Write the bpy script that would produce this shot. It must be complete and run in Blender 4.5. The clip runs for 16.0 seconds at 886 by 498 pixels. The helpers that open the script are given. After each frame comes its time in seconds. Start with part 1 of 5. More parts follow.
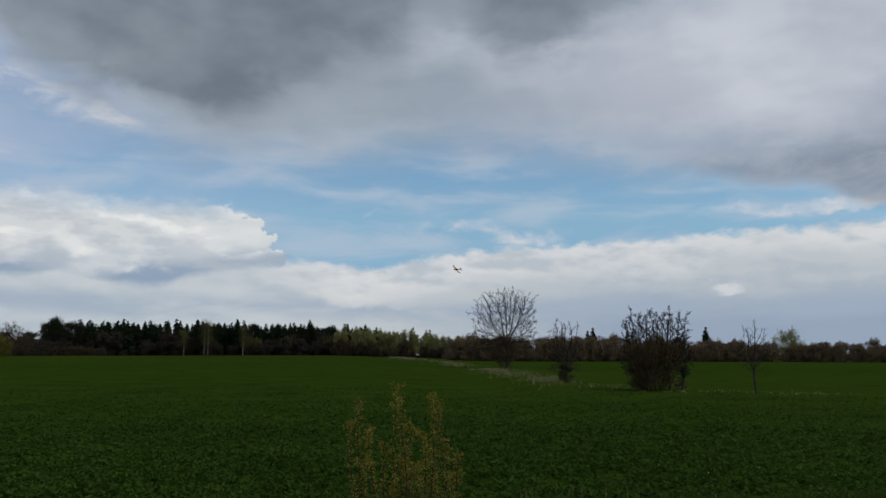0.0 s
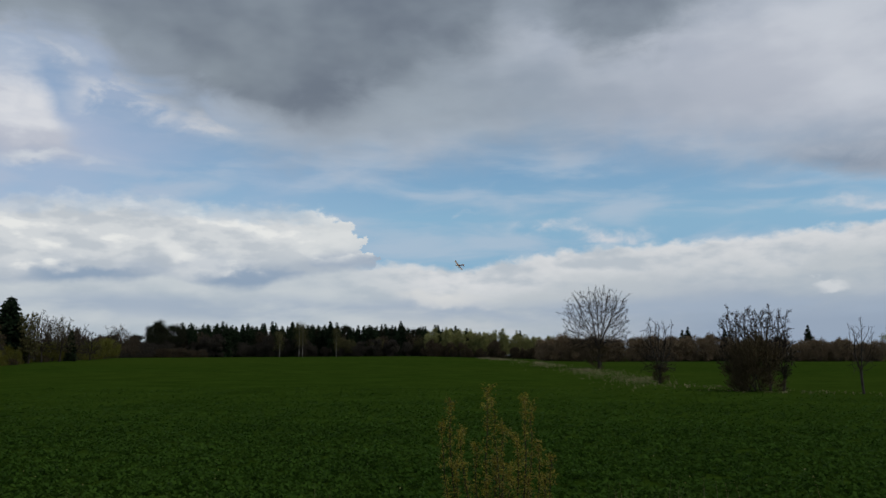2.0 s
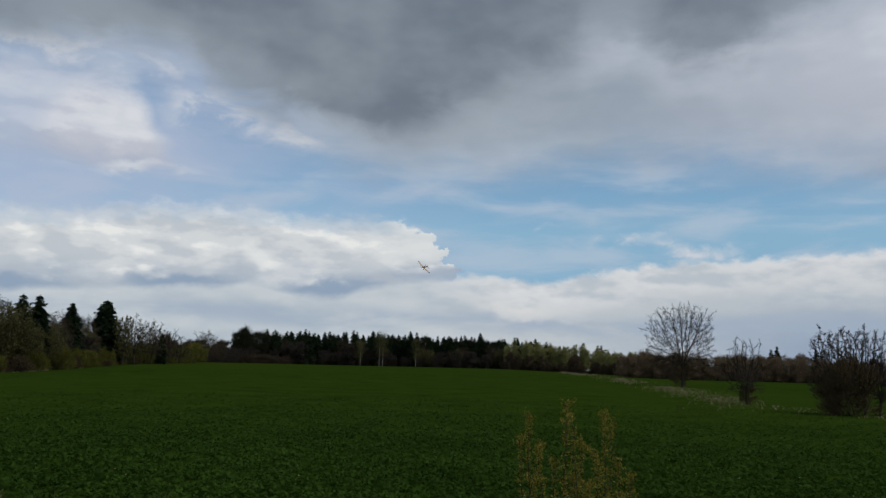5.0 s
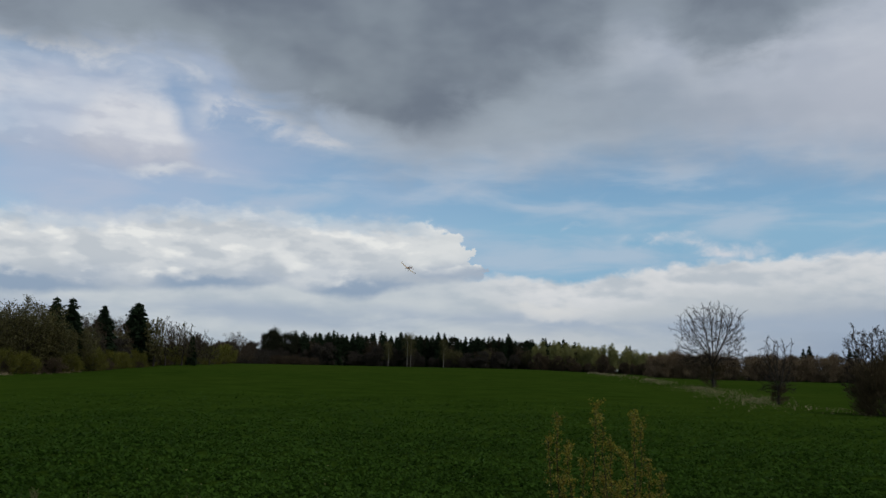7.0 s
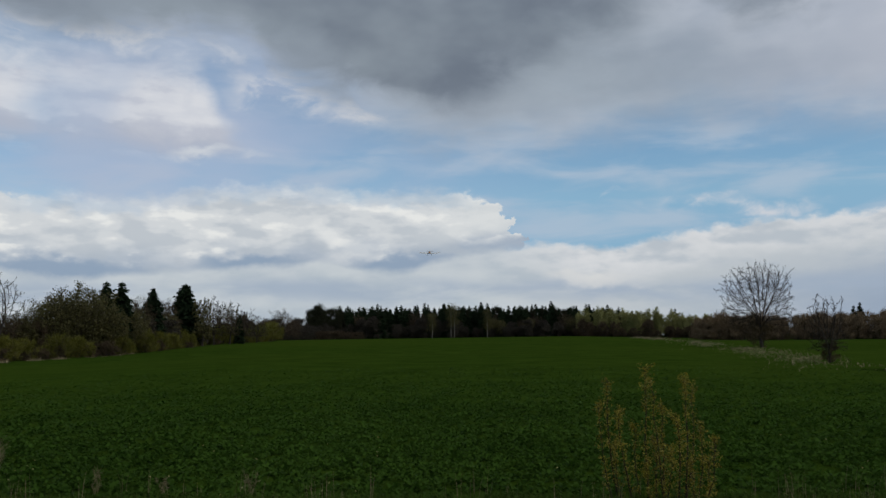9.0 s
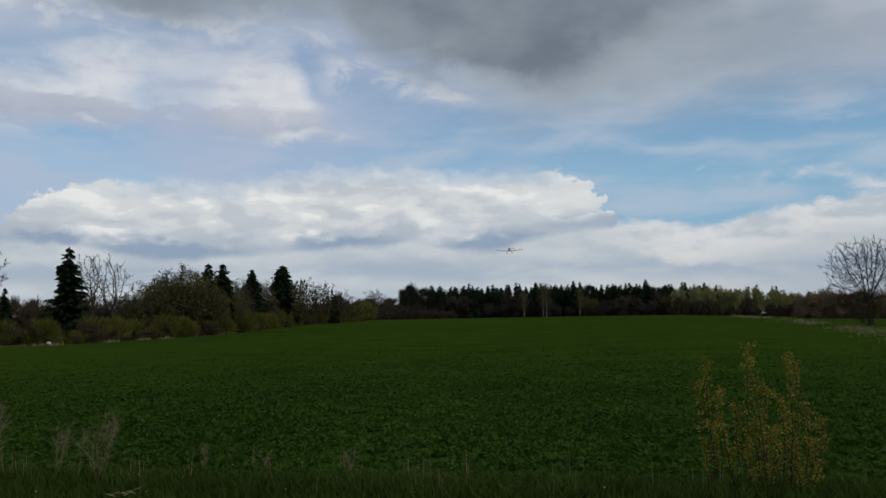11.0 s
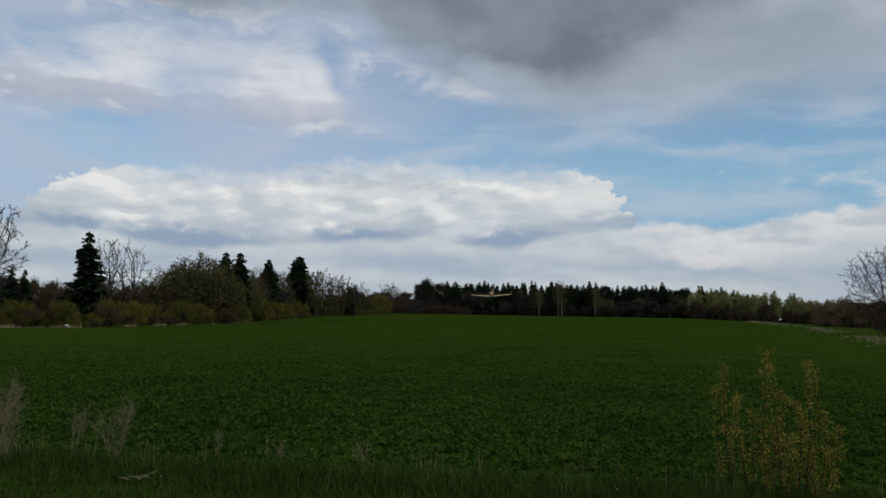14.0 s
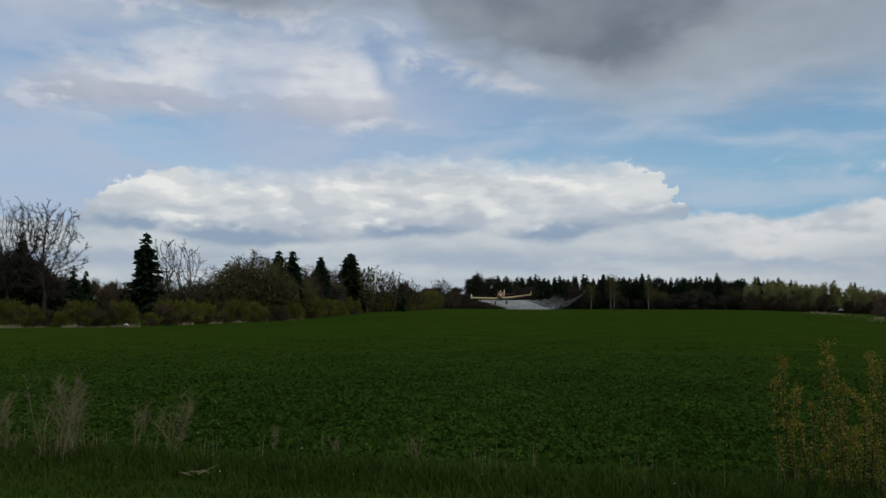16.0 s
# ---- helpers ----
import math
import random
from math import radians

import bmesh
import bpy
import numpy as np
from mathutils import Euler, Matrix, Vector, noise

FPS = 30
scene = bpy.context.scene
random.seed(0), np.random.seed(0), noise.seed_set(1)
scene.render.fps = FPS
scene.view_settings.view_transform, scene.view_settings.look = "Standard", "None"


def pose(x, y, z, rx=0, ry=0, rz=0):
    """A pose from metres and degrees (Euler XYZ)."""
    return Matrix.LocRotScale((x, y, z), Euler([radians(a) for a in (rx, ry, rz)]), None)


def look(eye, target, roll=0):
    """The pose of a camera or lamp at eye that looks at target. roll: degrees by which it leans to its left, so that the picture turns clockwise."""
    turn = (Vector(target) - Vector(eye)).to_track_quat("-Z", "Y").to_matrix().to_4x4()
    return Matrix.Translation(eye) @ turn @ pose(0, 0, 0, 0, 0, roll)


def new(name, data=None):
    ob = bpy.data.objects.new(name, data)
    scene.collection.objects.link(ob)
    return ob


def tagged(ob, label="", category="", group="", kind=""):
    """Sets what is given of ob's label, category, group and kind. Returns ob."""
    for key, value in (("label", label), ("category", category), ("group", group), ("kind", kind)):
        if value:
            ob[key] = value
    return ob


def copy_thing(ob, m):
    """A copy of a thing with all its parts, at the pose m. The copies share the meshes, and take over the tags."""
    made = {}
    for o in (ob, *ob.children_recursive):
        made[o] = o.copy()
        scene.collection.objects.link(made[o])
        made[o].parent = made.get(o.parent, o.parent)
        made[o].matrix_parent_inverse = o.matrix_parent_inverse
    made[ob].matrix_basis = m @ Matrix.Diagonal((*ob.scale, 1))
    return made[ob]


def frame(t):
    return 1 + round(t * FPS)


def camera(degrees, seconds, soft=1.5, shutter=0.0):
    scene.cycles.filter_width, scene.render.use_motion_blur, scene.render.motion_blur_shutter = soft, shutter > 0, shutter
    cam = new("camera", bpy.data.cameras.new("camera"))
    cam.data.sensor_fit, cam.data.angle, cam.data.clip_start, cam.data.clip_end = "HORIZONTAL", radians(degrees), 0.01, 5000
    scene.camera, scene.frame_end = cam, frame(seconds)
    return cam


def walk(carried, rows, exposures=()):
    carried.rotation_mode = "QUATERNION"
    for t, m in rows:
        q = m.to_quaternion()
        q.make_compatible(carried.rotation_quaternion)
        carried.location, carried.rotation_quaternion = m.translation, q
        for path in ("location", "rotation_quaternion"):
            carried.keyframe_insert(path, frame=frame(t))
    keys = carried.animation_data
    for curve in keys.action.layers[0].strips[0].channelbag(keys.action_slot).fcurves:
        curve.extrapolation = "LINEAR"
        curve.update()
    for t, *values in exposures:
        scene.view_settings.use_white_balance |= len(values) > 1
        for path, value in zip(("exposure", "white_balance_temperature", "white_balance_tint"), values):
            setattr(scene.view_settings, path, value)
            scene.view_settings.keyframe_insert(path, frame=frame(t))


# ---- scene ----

# The camera stands beside a gravel road and pans after an aeroplane over a field.
# World: +y is the first look, azimuth counts to the left in degrees.
cam = camera(55.1, 16.0, soft=1.55)
EYE, TILT = 1.7, 7.0
# seconds, side step (metres), yaw, pitch, roll (degrees)
PATH = [
    (0.0, 0.0, 0.01, 0.11, 0.06), (0.5, 0.0, 1.86, 0.13, 0.38), (1.0, 0.0, 3.49, 0.16, 0.66), (1.5, 0.0, 4.86, 0.17, 0.82),
    (2.0, 0.0, 5.99, 0.21, 1.02), (2.5, 0.0, 6.85, 0.22, 1.23), (3.0, 0.0, 7.79, 0.3, 1.26), (3.5, 0.0, 8.75, 0.5, 1.0),
    (4.0, 0.0, 9.71, 0.73, 0.67), (4.5, 0.0, 10.65, 1.0, 0.27), (7.0, 0.0, 13.26, 1.12, 0.4), (7.5, 0.0, 13.57, 1.06, 0.6),
    (8.0, 0.0, 13.89, 1.01, 0.82), (8.5, -0.01, 14.55, 0.45, 1.49), (9.0, -0.03, 16.0, -0.77, 2.72), (11.5, -0.05, 22.69, -1.85, 3.41),
    (12.0, -0.05, 22.52, -1.71, 3.1), (12.5, -0.055, 22.4, -1.64, 2.71), (13.0, -0.06, 22.48, -1.7, 2.45), (13.5, -0.07, 22.85, -1.86, 2.03),
    (14.0, -0.08, 23.33, -2.06, 1.79), (14.5, -0.085, 23.87, -2.38, 1.69), (15.0, -0.09, 24.55, -2.74, 1.81), (15.5, -0.09, 25.34, -2.74, 2.13),
    (16.0, -0.085, 26.72, -2.26, 2.91),
]
walk(cam, [(t, pose(x, 0, EYE, TILT) @ pose(0, 0, 0, 0, 0, yaw) @ pose(0, 0, 0, pitch) @ pose(0, 0, 0, 0, roll, 0) @ pose(0, 0, 0, 90))
           for t, x, yaw, pitch, roll in PATH])

SUN_AZ, SUN_EL = -105.0, 48.0


# ---- node helpers ----
class Nodes:
    """Short hand for a node tree."""

    def __init__(self, tree):
        self.tree = tree

    def put(self, sock, value):
        if hasattr(value, "is_output"):
            self.tree.links.new(value, sock)
        elif value is not None:
            sock.default_value = value

    def node(self, kind):
        return self.tree.nodes.new(kind)

    def math(self, op, a, b=None, c=None, clamp=False):
        n = self.node("ShaderNodeMath")
        n.operation, n.use_clamp = op, clamp
        for s, v in zip(n.inputs, (a, b, c)):
            self.put(s, v)
        return n.outputs[0]

    def add(self, a, b):
        return self.math("ADD", a, b)

    def sub(self, a, b):
        return self.math("SUBTRACT", a, b)

    def mul(self, a, b):
        return self.math("MULTIPLY", a, b)

    def step(self, x, lo, hi):
        """0 below lo, 1 above hi, smooth between; lo may exceed hi."""
        n = self.node("ShaderNodeMapRange")
        n.interpolation_type = "SMOOTHSTEP"
        flip = not hasattr(lo, "is_output") and not hasattr(hi, "is_output") and lo > hi
        a, b, c, d = (hi, lo, 1.0, 0.0) if flip else (lo, hi, 0.0, 1.0)
        for s, v in zip(n.inputs, (x, a, b, c, d)):
            self.put(s, v)
        return n.outputs[0]

    def noise(self, vec, scale, detail=5.0, rough=0.55, warp=0.0):
        n = self.node("ShaderNodeTexNoise")
        self.put(n.inputs["Vector"], vec)
        n.inputs["Scale"].default_value = scale
        n.inputs["Detail"].default_value = detail
        n.inputs["Roughness"].default_value = rough
        n.inputs["Distortion"].default_value = warp
        return n.outputs[0]

    def mix(self, f, a, b):
        n = self.node("ShaderNodeMix")
        n.data_type = "RGBA"
        self.put(n.inputs[0], f)
        for s, v in ((n.inputs[6], a), (n.inputs[7], b)):
            self.put(s, (*v, 1.0) if isinstance(v, tuple) and len(v) == 3 else v)
        return n.outputs[2]

    def xyz(self, x, y, z=0.0):
        n = self.node("ShaderNodeCombineXYZ")
        for s, v in zip(n.inputs, (x, y, z)):
            self.put(s, v)
        return n.outputs[0]


# ---- sky ----
def make_sky():
    world = bpy.data.worlds.new("sky")
    scene.world = world
    world.use_nodes = True
    tree = world.node_tree
    tree.nodes.clear()
    k = Nodes(tree)
    co = k.node("ShaderNodeTexCoord").outputs["Generated"]
    sep = k.node("ShaderNodeSeparateXYZ")
    k.put(sep.inputs[0], co)
    x, y, z = sep.outputs
    deg = 180 / math.pi
    u0 = k.mul(k.math("ARCTAN2", k.mul(x, -1.0), y), deg)
    v0 = k.mul(k.math("ARCSINE", z), deg)
    # cloud coordinates: flattened towards the horizon
    big = k.xyz(u0, k.mul(v0, 2.0), 3.0)
    n_big = k.noise(big, 0.06, 4, 0.5)
    n_mid = k.noise(big, 0.17, 3.5, 0.45)
    n_soft = k.noise(k.xyz(u0, k.mul(v0, 1.4), 31.0), 0.11, 3.0, 0.45)
    n_fine = k.noise(k.xyz(u0, k.mul(v0, 1.6), 11.0), 0.8, 6, 0.55)
    n_wisp = k.noise(k.xyz(k.mul(u0, 0.4), k.mul(v0, 1.7), 7.0), 0.34, 5, 0.5, 0.3)
    n_puff = k.noise(k.xyz(k.mul(u0, 0.75), k.mul(v0, 1.8), 21.0), 0.25, 5, 0.48)
    n_sun = k.noise(k.xyz(k.mul(k.sub(u0, 0.6), 0.75), k.mul(k.add(v0, 0.5), 1.8), 21.0), 0.25, 5, 0.48)
    relief = k.sub(n_puff, n_sun)
    w1 = k.mul(k.sub(n_mid, 0.5), 7.0)
    w2 = k.mul(k.sub(n_fine, 0.5), 2.4)
    u = k.add(u0, k.mul(w1, 1.2))
    v = k.add(v0, k.add(k.mul(w1, 0.4), k.mul(w2, 0.6)))
    ve = k.add(v0, k.mul(k.add(k.mul(w1, 0.25), w2), 0.6))

    def blob(cu, cv, ru, rv, lo=1.15, hi=0.55):
        a = k.math("POWER", k.math("ABSOLUTE", k.mul(k.sub(u, cu), 1 / ru)), 2.0)
        b = k.math("POWER", k.math("ABSOLUTE", k.mul(k.sub(v, cv), 1 / rv)), 2.0)
        return k.step(k.math("SQRT", k.add(a, b)), lo, hi)

    def top(pairs, across=None):
        """Height of a cloud's upper edge as a curve over azimuth."""
        n = k.node("ShaderNodeFloatCurve")
        c = n.mapping.curves[0]
        pts = sorted(((a + 60) / 150, e / 40) for a, e in pairs)
        while len(c.points) < len(pts):
            c.points.new(0.5, 0.5)
        for p, q in zip(c.points, pts):
            p.location = q
        n.mapping.update()
        k.put(n.inputs[1], k.math("MULTIPLY", k.add(u0 if across is None else across, 60.0), 1 / 150, clamp=True))
        return k.mul(n.outputs[0], 40.0)

    nishita = k.node("ShaderNodeTexSky")
    nishita.sky_type, nishita.sun_disc = "NISHITA", False
    nishita.sun_elevation, nishita.sun_rotation = radians(SUN_EL), radians(-SUN_AZ)
    nishita.air_density, nishita.dust_density, nishita.ozone_density = 1.0, 0.6, 2.0
    up = k.xyz(x, y, k.math("MAXIMUM", z, 0.16))
    k.put(nishita.inputs[0], up)
    base = k.mix(1.0, nishita.outputs[0], nishita.outputs[0])
    gain = k.node("ShaderNodeMix")
    gain.data_type, gain.blend_type = "RGBA", "MULTIPLY"
    gain.inputs[0].default_value = 1.0
    k.put(gain.inputs[6], base)
    gain.inputs[7].default_value = (0.092, 0.108, 0.108, 1)
    col = gain.outputs[2]

    # thin veil and streaks over the blue
    veil = k.mul(k.step(n_wisp, 0.40, 0.70), 0.62)
    col = k.mix(veil, col, (0.46, 0.53, 0.62))
    left_veil = k.mul(k.step(u0, 6.0, 30.0), k.step(n_big, 0.25, 0.6))
    col = k.mix(k.mul(left_veil, 0.7), col, (0.42, 0.47, 0.60))

    def ridge(curve, soft_lo, soft_hi, rough):
        """1 above a curve of elevation over azimuth, with a ragged edge."""
        return k.step(k.sub(k.add(v0, rough), top(curve)), soft_lo, soft_hi)

    n_rag = k.noise(k.xyz(k.mul(u0, 0.8), k.mul(v0, 1.5), 51.0), 0.30, 7, 0.58, 0.4)
    rag = k.mul(k.sub(n_rag, 0.5), 4.0)
    n_haze = k.noise(k.xyz(k.mul(u0, 0.5), k.mul(v0, 0.9), 61.0), 0.16, 4, 0.5)

    # high soft cloud above the blue band
    high = ridge([(-60, 12.0), (-28, 11.5), (-14, 12.6), (-4, 14.0), (4, 14.0), (10, 13.4), (16, 13.8), (20, 15.2), (24, 17.0), (30, 19.0), (40, 18.6), (52, 18.0), (90, 15.0)], -2.6, 3.0, rag)
    high_col = k.mix(k.step(k.add(n_soft, k.mul(relief, 0.35)), 0.34, 0.66), (0.36, 0.40, 0.47), (0.51, 0.54, 0.60))
    col = k.mix(k.mul(high, 0.9), col, high_col)
    bright_right = blob(-19.0, 18.0, 15.0, 4.8, 1.4, 0.2)
    col = k.mix(k.mul(bright_right, 0.85), col, k.mix(k.step(k.add(n_haze, k.mul(relief, 0.3)), 0.34, 0.66), (0.45, 0.475, 0.54), (0.58, 0.60, 0.65)))

    # torn white cloud with a grey foot, and the wisps beside it
    torn_top = top([(-60, 8), (26, 9.0), (29, 11.8), (30.5, 14.0), (31.6, 16.4), (33.5, 18.0), (37, 18.2), (41, 17.6), (45, 17.0), (48, 15.9), (51, 15.2), (54, 14.0), (62, 12.5), (90, 12)])
    torn = k.mul(k.mul(k.step(k.sub(torn_top, k.add(v0, k.mul(rag, 1.3))), -1.0, 2.0), k.step(k.add(v0, k.mul(rag, 0.6)), 11.2, 13.4)), k.add(0.45, k.mul(k.step(n_soft, 0.34, 0.56), 0.55)))
    foot = k.step(k.add(k.add(v0, k.mul(rag, 0.9)), k.mul(k.sub(u0, 40.0), -0.05)), 12.6, 15.2)
    torn_col = k.mix(foot, (0.42, 0.445, 0.52), (0.64, 0.65, 0.69))
    torn_col = k.mix(k.mul(k.step(relief, 0.0, 0.10), 0.6), torn_col, (0.72, 0.72, 0.74))
    torn_col = k.mix(k.mul(k.step(relief, 0.01, -0.10), 0.5), torn_col, (0.46, 0.48, 0.56))
    col = k.mix(k.mul(torn, 0.94), col, torn_col)
    wisps = k.math("MAXIMUM", blob(27.5, 16.0, 3.2, 1.5, 1.3, 0.2), k.math("MAXIMUM", blob(21.8, 15.4, 4.2, 1.2, 1.3, 0.2), blob(40.0, 19.0, 14.0, 1.3, 1.3, 0.2)))
    col = k.mix(k.mul(wisps, k.step(n_rag, 0.40, 0.58)), col, (0.60, 0.62, 0.67))
    streak = k.math("MAXIMUM", blob(31.0, 12.0, 3.6, 0.55, 1.3, 0.2), k.math("MAXIMUM", blob(-3.0, 8.3, 4.6, 0.6, 1.3, 0.1), k.math("MAXIMUM", blob(4.6, 9.65, 1.3, 0.2, 1.3, 0.2), blob(-25.0, 9.3, 8.0, 0.5, 1.3, 0.2))))
    col = k.mix(k.mul(streak, k.step(n_rag, 0.32, 0.56)), col, (0.58, 0.61, 0.66))

    # haze hanging under the rain cloud, then the dark cloud itself with its ragged lower edge
    virga = k.mul(k.step(v0, 11.6, 16.6), blob(9.0, 16.5, 17.0, 6.0, 1.3, 0.1))
    col = k.mix(k.mul(virga, 0.75), col, k.mix(k.step(n_haze, 0.36, 0.64), (0.225, 0.27, 0.32), (0.335, 0.39, 0.445)))
    depth = k.sub(k.add(v0, k.add(rag, k.mul(w1, 0.35))), top([(-60, 18), (-32, 22), (-22, 24.0), (-16, 23.0), (-12.3, 21.6), (-8, 20.0), (-5, 19.6), (-2.5, 20.4), (0, 21.8), (3.2, 19.8), (7.5, 17.6), (11, 16.3), (14.5, 15.4), (17.5, 15.0), (20, 15.4), (24, 16.4), (28, 17.8), (30, 19.6), (34, 19.6), (40, 18.6), (46, 19.2), (52, 20.5), (70, 19), (90, 18)]))
    ragged = k.step(depth, -0.9, 2.0)
    melting = k.step(depth, -3.6, 3.0)
    side = k.mul(k.step(u0, 21.0, 14.0), k.step(u0, -2.0, 3.0))
    dark = k.add(k.mul(ragged, k.sub(1.0, side)), k.mul(melting, side))
    deep = k.step(k.add(depth, k.mul(k.sub(n_soft, 0.5), 9.0)), 0.2, 4.6)
    dark_col = k.mix(deep, (0.245, 0.285, 0.335), (0.140, 0.168, 0.212))
    dark_col = k.mix(k.mul(k.step(n_haze, 0.48, 0.72), 0.6), dark_col, (0.27, 0.315, 0.355))
    col = k.mix(k.mul(dark, 0.93), col, dark_col)
    lesser = k.mul(ridge([(-60, 9.4), (-28, 8.8), (-26, 9.3), (-24.6, 10.3), (-20, 10.8), (-17, 11.6), (-14, 12.6), (-8, 14.5), (90, 20)], -0.5, 0.9, k.mul(rag, 0.6)), k.step(k.add(v0, k.mul(k.add(u0, 20.0), 0.12)), 15.0, 10.6))
    col = k.mix(k.mul(lesser, k.mul(k.step(u0, -12.0, -18.0), 0.85)), col, k.mix(k.step(n_rag, 0.38, 0.62), (0.205, 0.235, 0.295), (0.30, 0.33, 0.39)))
    overhead = k.step(v0, 25.0, 36.0)
    col = k.mix(overhead, col, k.mix(k.step(n_big, 0.35, 0.65), (0.22, 0.24, 0.29), (0.45, 0.47, 0.52)))

    # low bank along the horizon
    edge = top([(-60, 7.6), (-28, 8.0), (-19, 7.8), (-12, 7.4), (-5, 7.3), (-2, 6.9), (3, 6.1), (9, 6.0), (14, 6.2), (20, 6.0), (40, 5.6), (60, 5.4), (90, 6)])
    d = k.sub(edge, ve)
    low = k.step(d, -0.25, 0.4)
    shade = k.step(k.add(d, k.mul(k.sub(n_puff, 0.5), 6.0)), -0.2, 3.4)
    low_col = k.mix(shade, (0.68, 0.685, 0.695), (0.50, 0.535, 0.565))
    low_col = k.mix(k.mul(k.step(relief, 0.05, -0.14), 0.75), low_col, (0.41, 0.465, 0.52))
    low_col = k.mix(k.mul(k.step(u0, 6.0, 14.0), 0.75), low_col, k.mix(k.step(n_puff, 0.35, 0.62), (0.425, 0.485, 0.54), (0.555, 0.595, 0.62)))
    rain = k.mul(k.step(u0, 3.0, -14.0), k.step(k.add(v0, k.mul(w1, 0.4)), 5.6, 1.8))
    low_col = k.mix(k.mul(rain, 0.85), low_col, (0.27, 0.34, 0.45))
    band = k.mul(k.step(k.math("ABSOLUTE", k.sub(k.add(v0, k.mul(w1, 0.2)), 3.0)), 1.1, 0.1), k.step(n_wisp, 0.30, 0.54))
    low_col = k.mix(k.mul(band, 0.8), low_col, (0.34, 0.41, 0.51))
    col = k.mix(low, col, low_col)
    fleck = blob(-17.4, 4.55, 1.1, 0.36, 1.2, 0.3)
    col = k.mix(k.mul(fleck, 0.7), col, (0.68, 0.69, 0.70))

    glow = blob(6.3, 3.9, 2.2, 0.6, 1.3, 0.2)
    col = k.mix(k.mul(glow, 0.6), col, (0.70, 0.69, 0.67))

    # the long cumulus with its flat shaded base and hooked end
    n_edge = k.noise(k.xyz(u0, k.mul(v0, 1.3), 41.0), 0.9, 5, 0.6)
    uw = k.add(u0, k.add(k.mul(k.sub(n_edge, 0.5), 4.5), k.mul(w1, 0.1)))
    edge = top([(-60, 0), (9.8, 3.5), (10.5, 5.8), (11.1, 7.4), (12.0, 8.7), (13.2, 9.3), (15.5, 9.8), (22, 9.8), (28, 10.0), (33.8, 9.4), (39.4, 9.0), (44.8, 8.9), (47.2, 8.2), (49.1, 7.1), (50.6, 5.7), (53, 3), (90, 0)], uw)
    base_e = top([(-60, 6), (10, 5.8), (14, 5.6), (16.3, 4.9), (18.6, 4.45), (20.4, 4.45), (22.5, 4.8), (24.2, 5.2), (26.2, 4.6), (29, 4.5), (33.8, 4.5), (37.5, 4.3), (39.3, 3.9), (43, 4.2), (46.4, 5.0), (50, 5.2), (90, 5)])
    dt = k.sub(edge, ve)
    db = k.sub(k.add(v0, k.mul(k.add(w1, w2), 0.22)), base_e)
    fuzzy = k.mul(k.step(u0, 13.0, 16.5), k.step(u0, 45.0, 40.0))
    crisp = k.step(dt, -0.12, 0.25)
    veiled = k.add(k.mul(k.step(dt, -0.5, 0.5), 0.62), k.mul(k.step(k.add(dt, k.mul(rag, 0.3)), 0.5, 1.2), 0.38))
    body = k.mul(k.add(k.mul(crisp, k.sub(1.0, fuzzy)), k.mul(veiled, fuzzy)), k.step(db, -0.3, 0.35))
    lit = k.step(k.add(db, k.mul(k.sub(n_puff, 0.5), 4.5)), -0.4, 2.3)
    cum_col = k.mix(lit, (0.335, 0.40, 0.49), (0.63, 0.65, 0.665))
    cum_col = k.mix(k.mul(k.step(relief, 0.01, -0.10), 0.62), cum_col, (0.44, 0.485, 0.535))
    cum_col = k.mix(k.mul(k.step(relief, 0.02, 0.12), k.step(db, 0.2, 1.6)), cum_col, (0.79, 0.79, 0.77))
    end = k.mul(k.step(u0, 19.0, 12.0), k.step(db, 0.6, 1.6))
    cum_col = k.mix(k.mul(end, 0.55), cum_col, (0.74, 0.75, 0.735))
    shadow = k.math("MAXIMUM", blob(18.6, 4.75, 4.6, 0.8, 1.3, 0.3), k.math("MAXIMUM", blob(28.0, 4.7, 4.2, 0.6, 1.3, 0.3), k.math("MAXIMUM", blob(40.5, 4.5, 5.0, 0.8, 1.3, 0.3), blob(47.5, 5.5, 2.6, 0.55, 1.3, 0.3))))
    pocket = blob(21.4, 6.1, 2.0, 0.9, 1.3, 0.2)
    cum_col = k.mix(k.mul(pocket, 0.55), cum_col, (0.40, 0.455, 0.53))
    crest = k.math("MAXIMUM", blob(23.8, 6.8, 0.8, 0.8, 1.3, 0.2), blob(46.8, 7.8, 2.2, 0.7, 1.3, 0.2))
    cum_col = k.mix(k.mul(crest, 0.7), cum_col, (0.76, 0.765, 0.755))
    cum_col = k.mix(k.mul(shadow, 0.95), cum_col, (0.27, 0.35, 0.46))
    col = k.mix(body, col, cum_col)

    ground_side = k.step(v0, -0.5, -4.0)
    col = k.mix(ground_side, col, (0.06, 0.07, 0.05))
    tint = k.node("ShaderNodeMix")
    tint.data_type, tint.blend_type = "RGBA", "MULTIPLY"
    tint.inputs[0].default_value = 1.0
    k.put(tint.inputs[6], col)
    tint.inputs[7].default_value = (0.985, 1.0, 1.012, 1)
    bg = k.node("ShaderNodeBackground")
    k.put(bg.inputs[0], tint.outputs[2])
    bg.inputs[1].default_value = 1.0
    out = k.node("ShaderNodeOutputWorld")
    tree.links.new(bg.outputs[0], out.inputs[0])


make_sky()


def azd(az, d):
    return -d * math.sin(radians(az)), d * math.cos(radians(az))


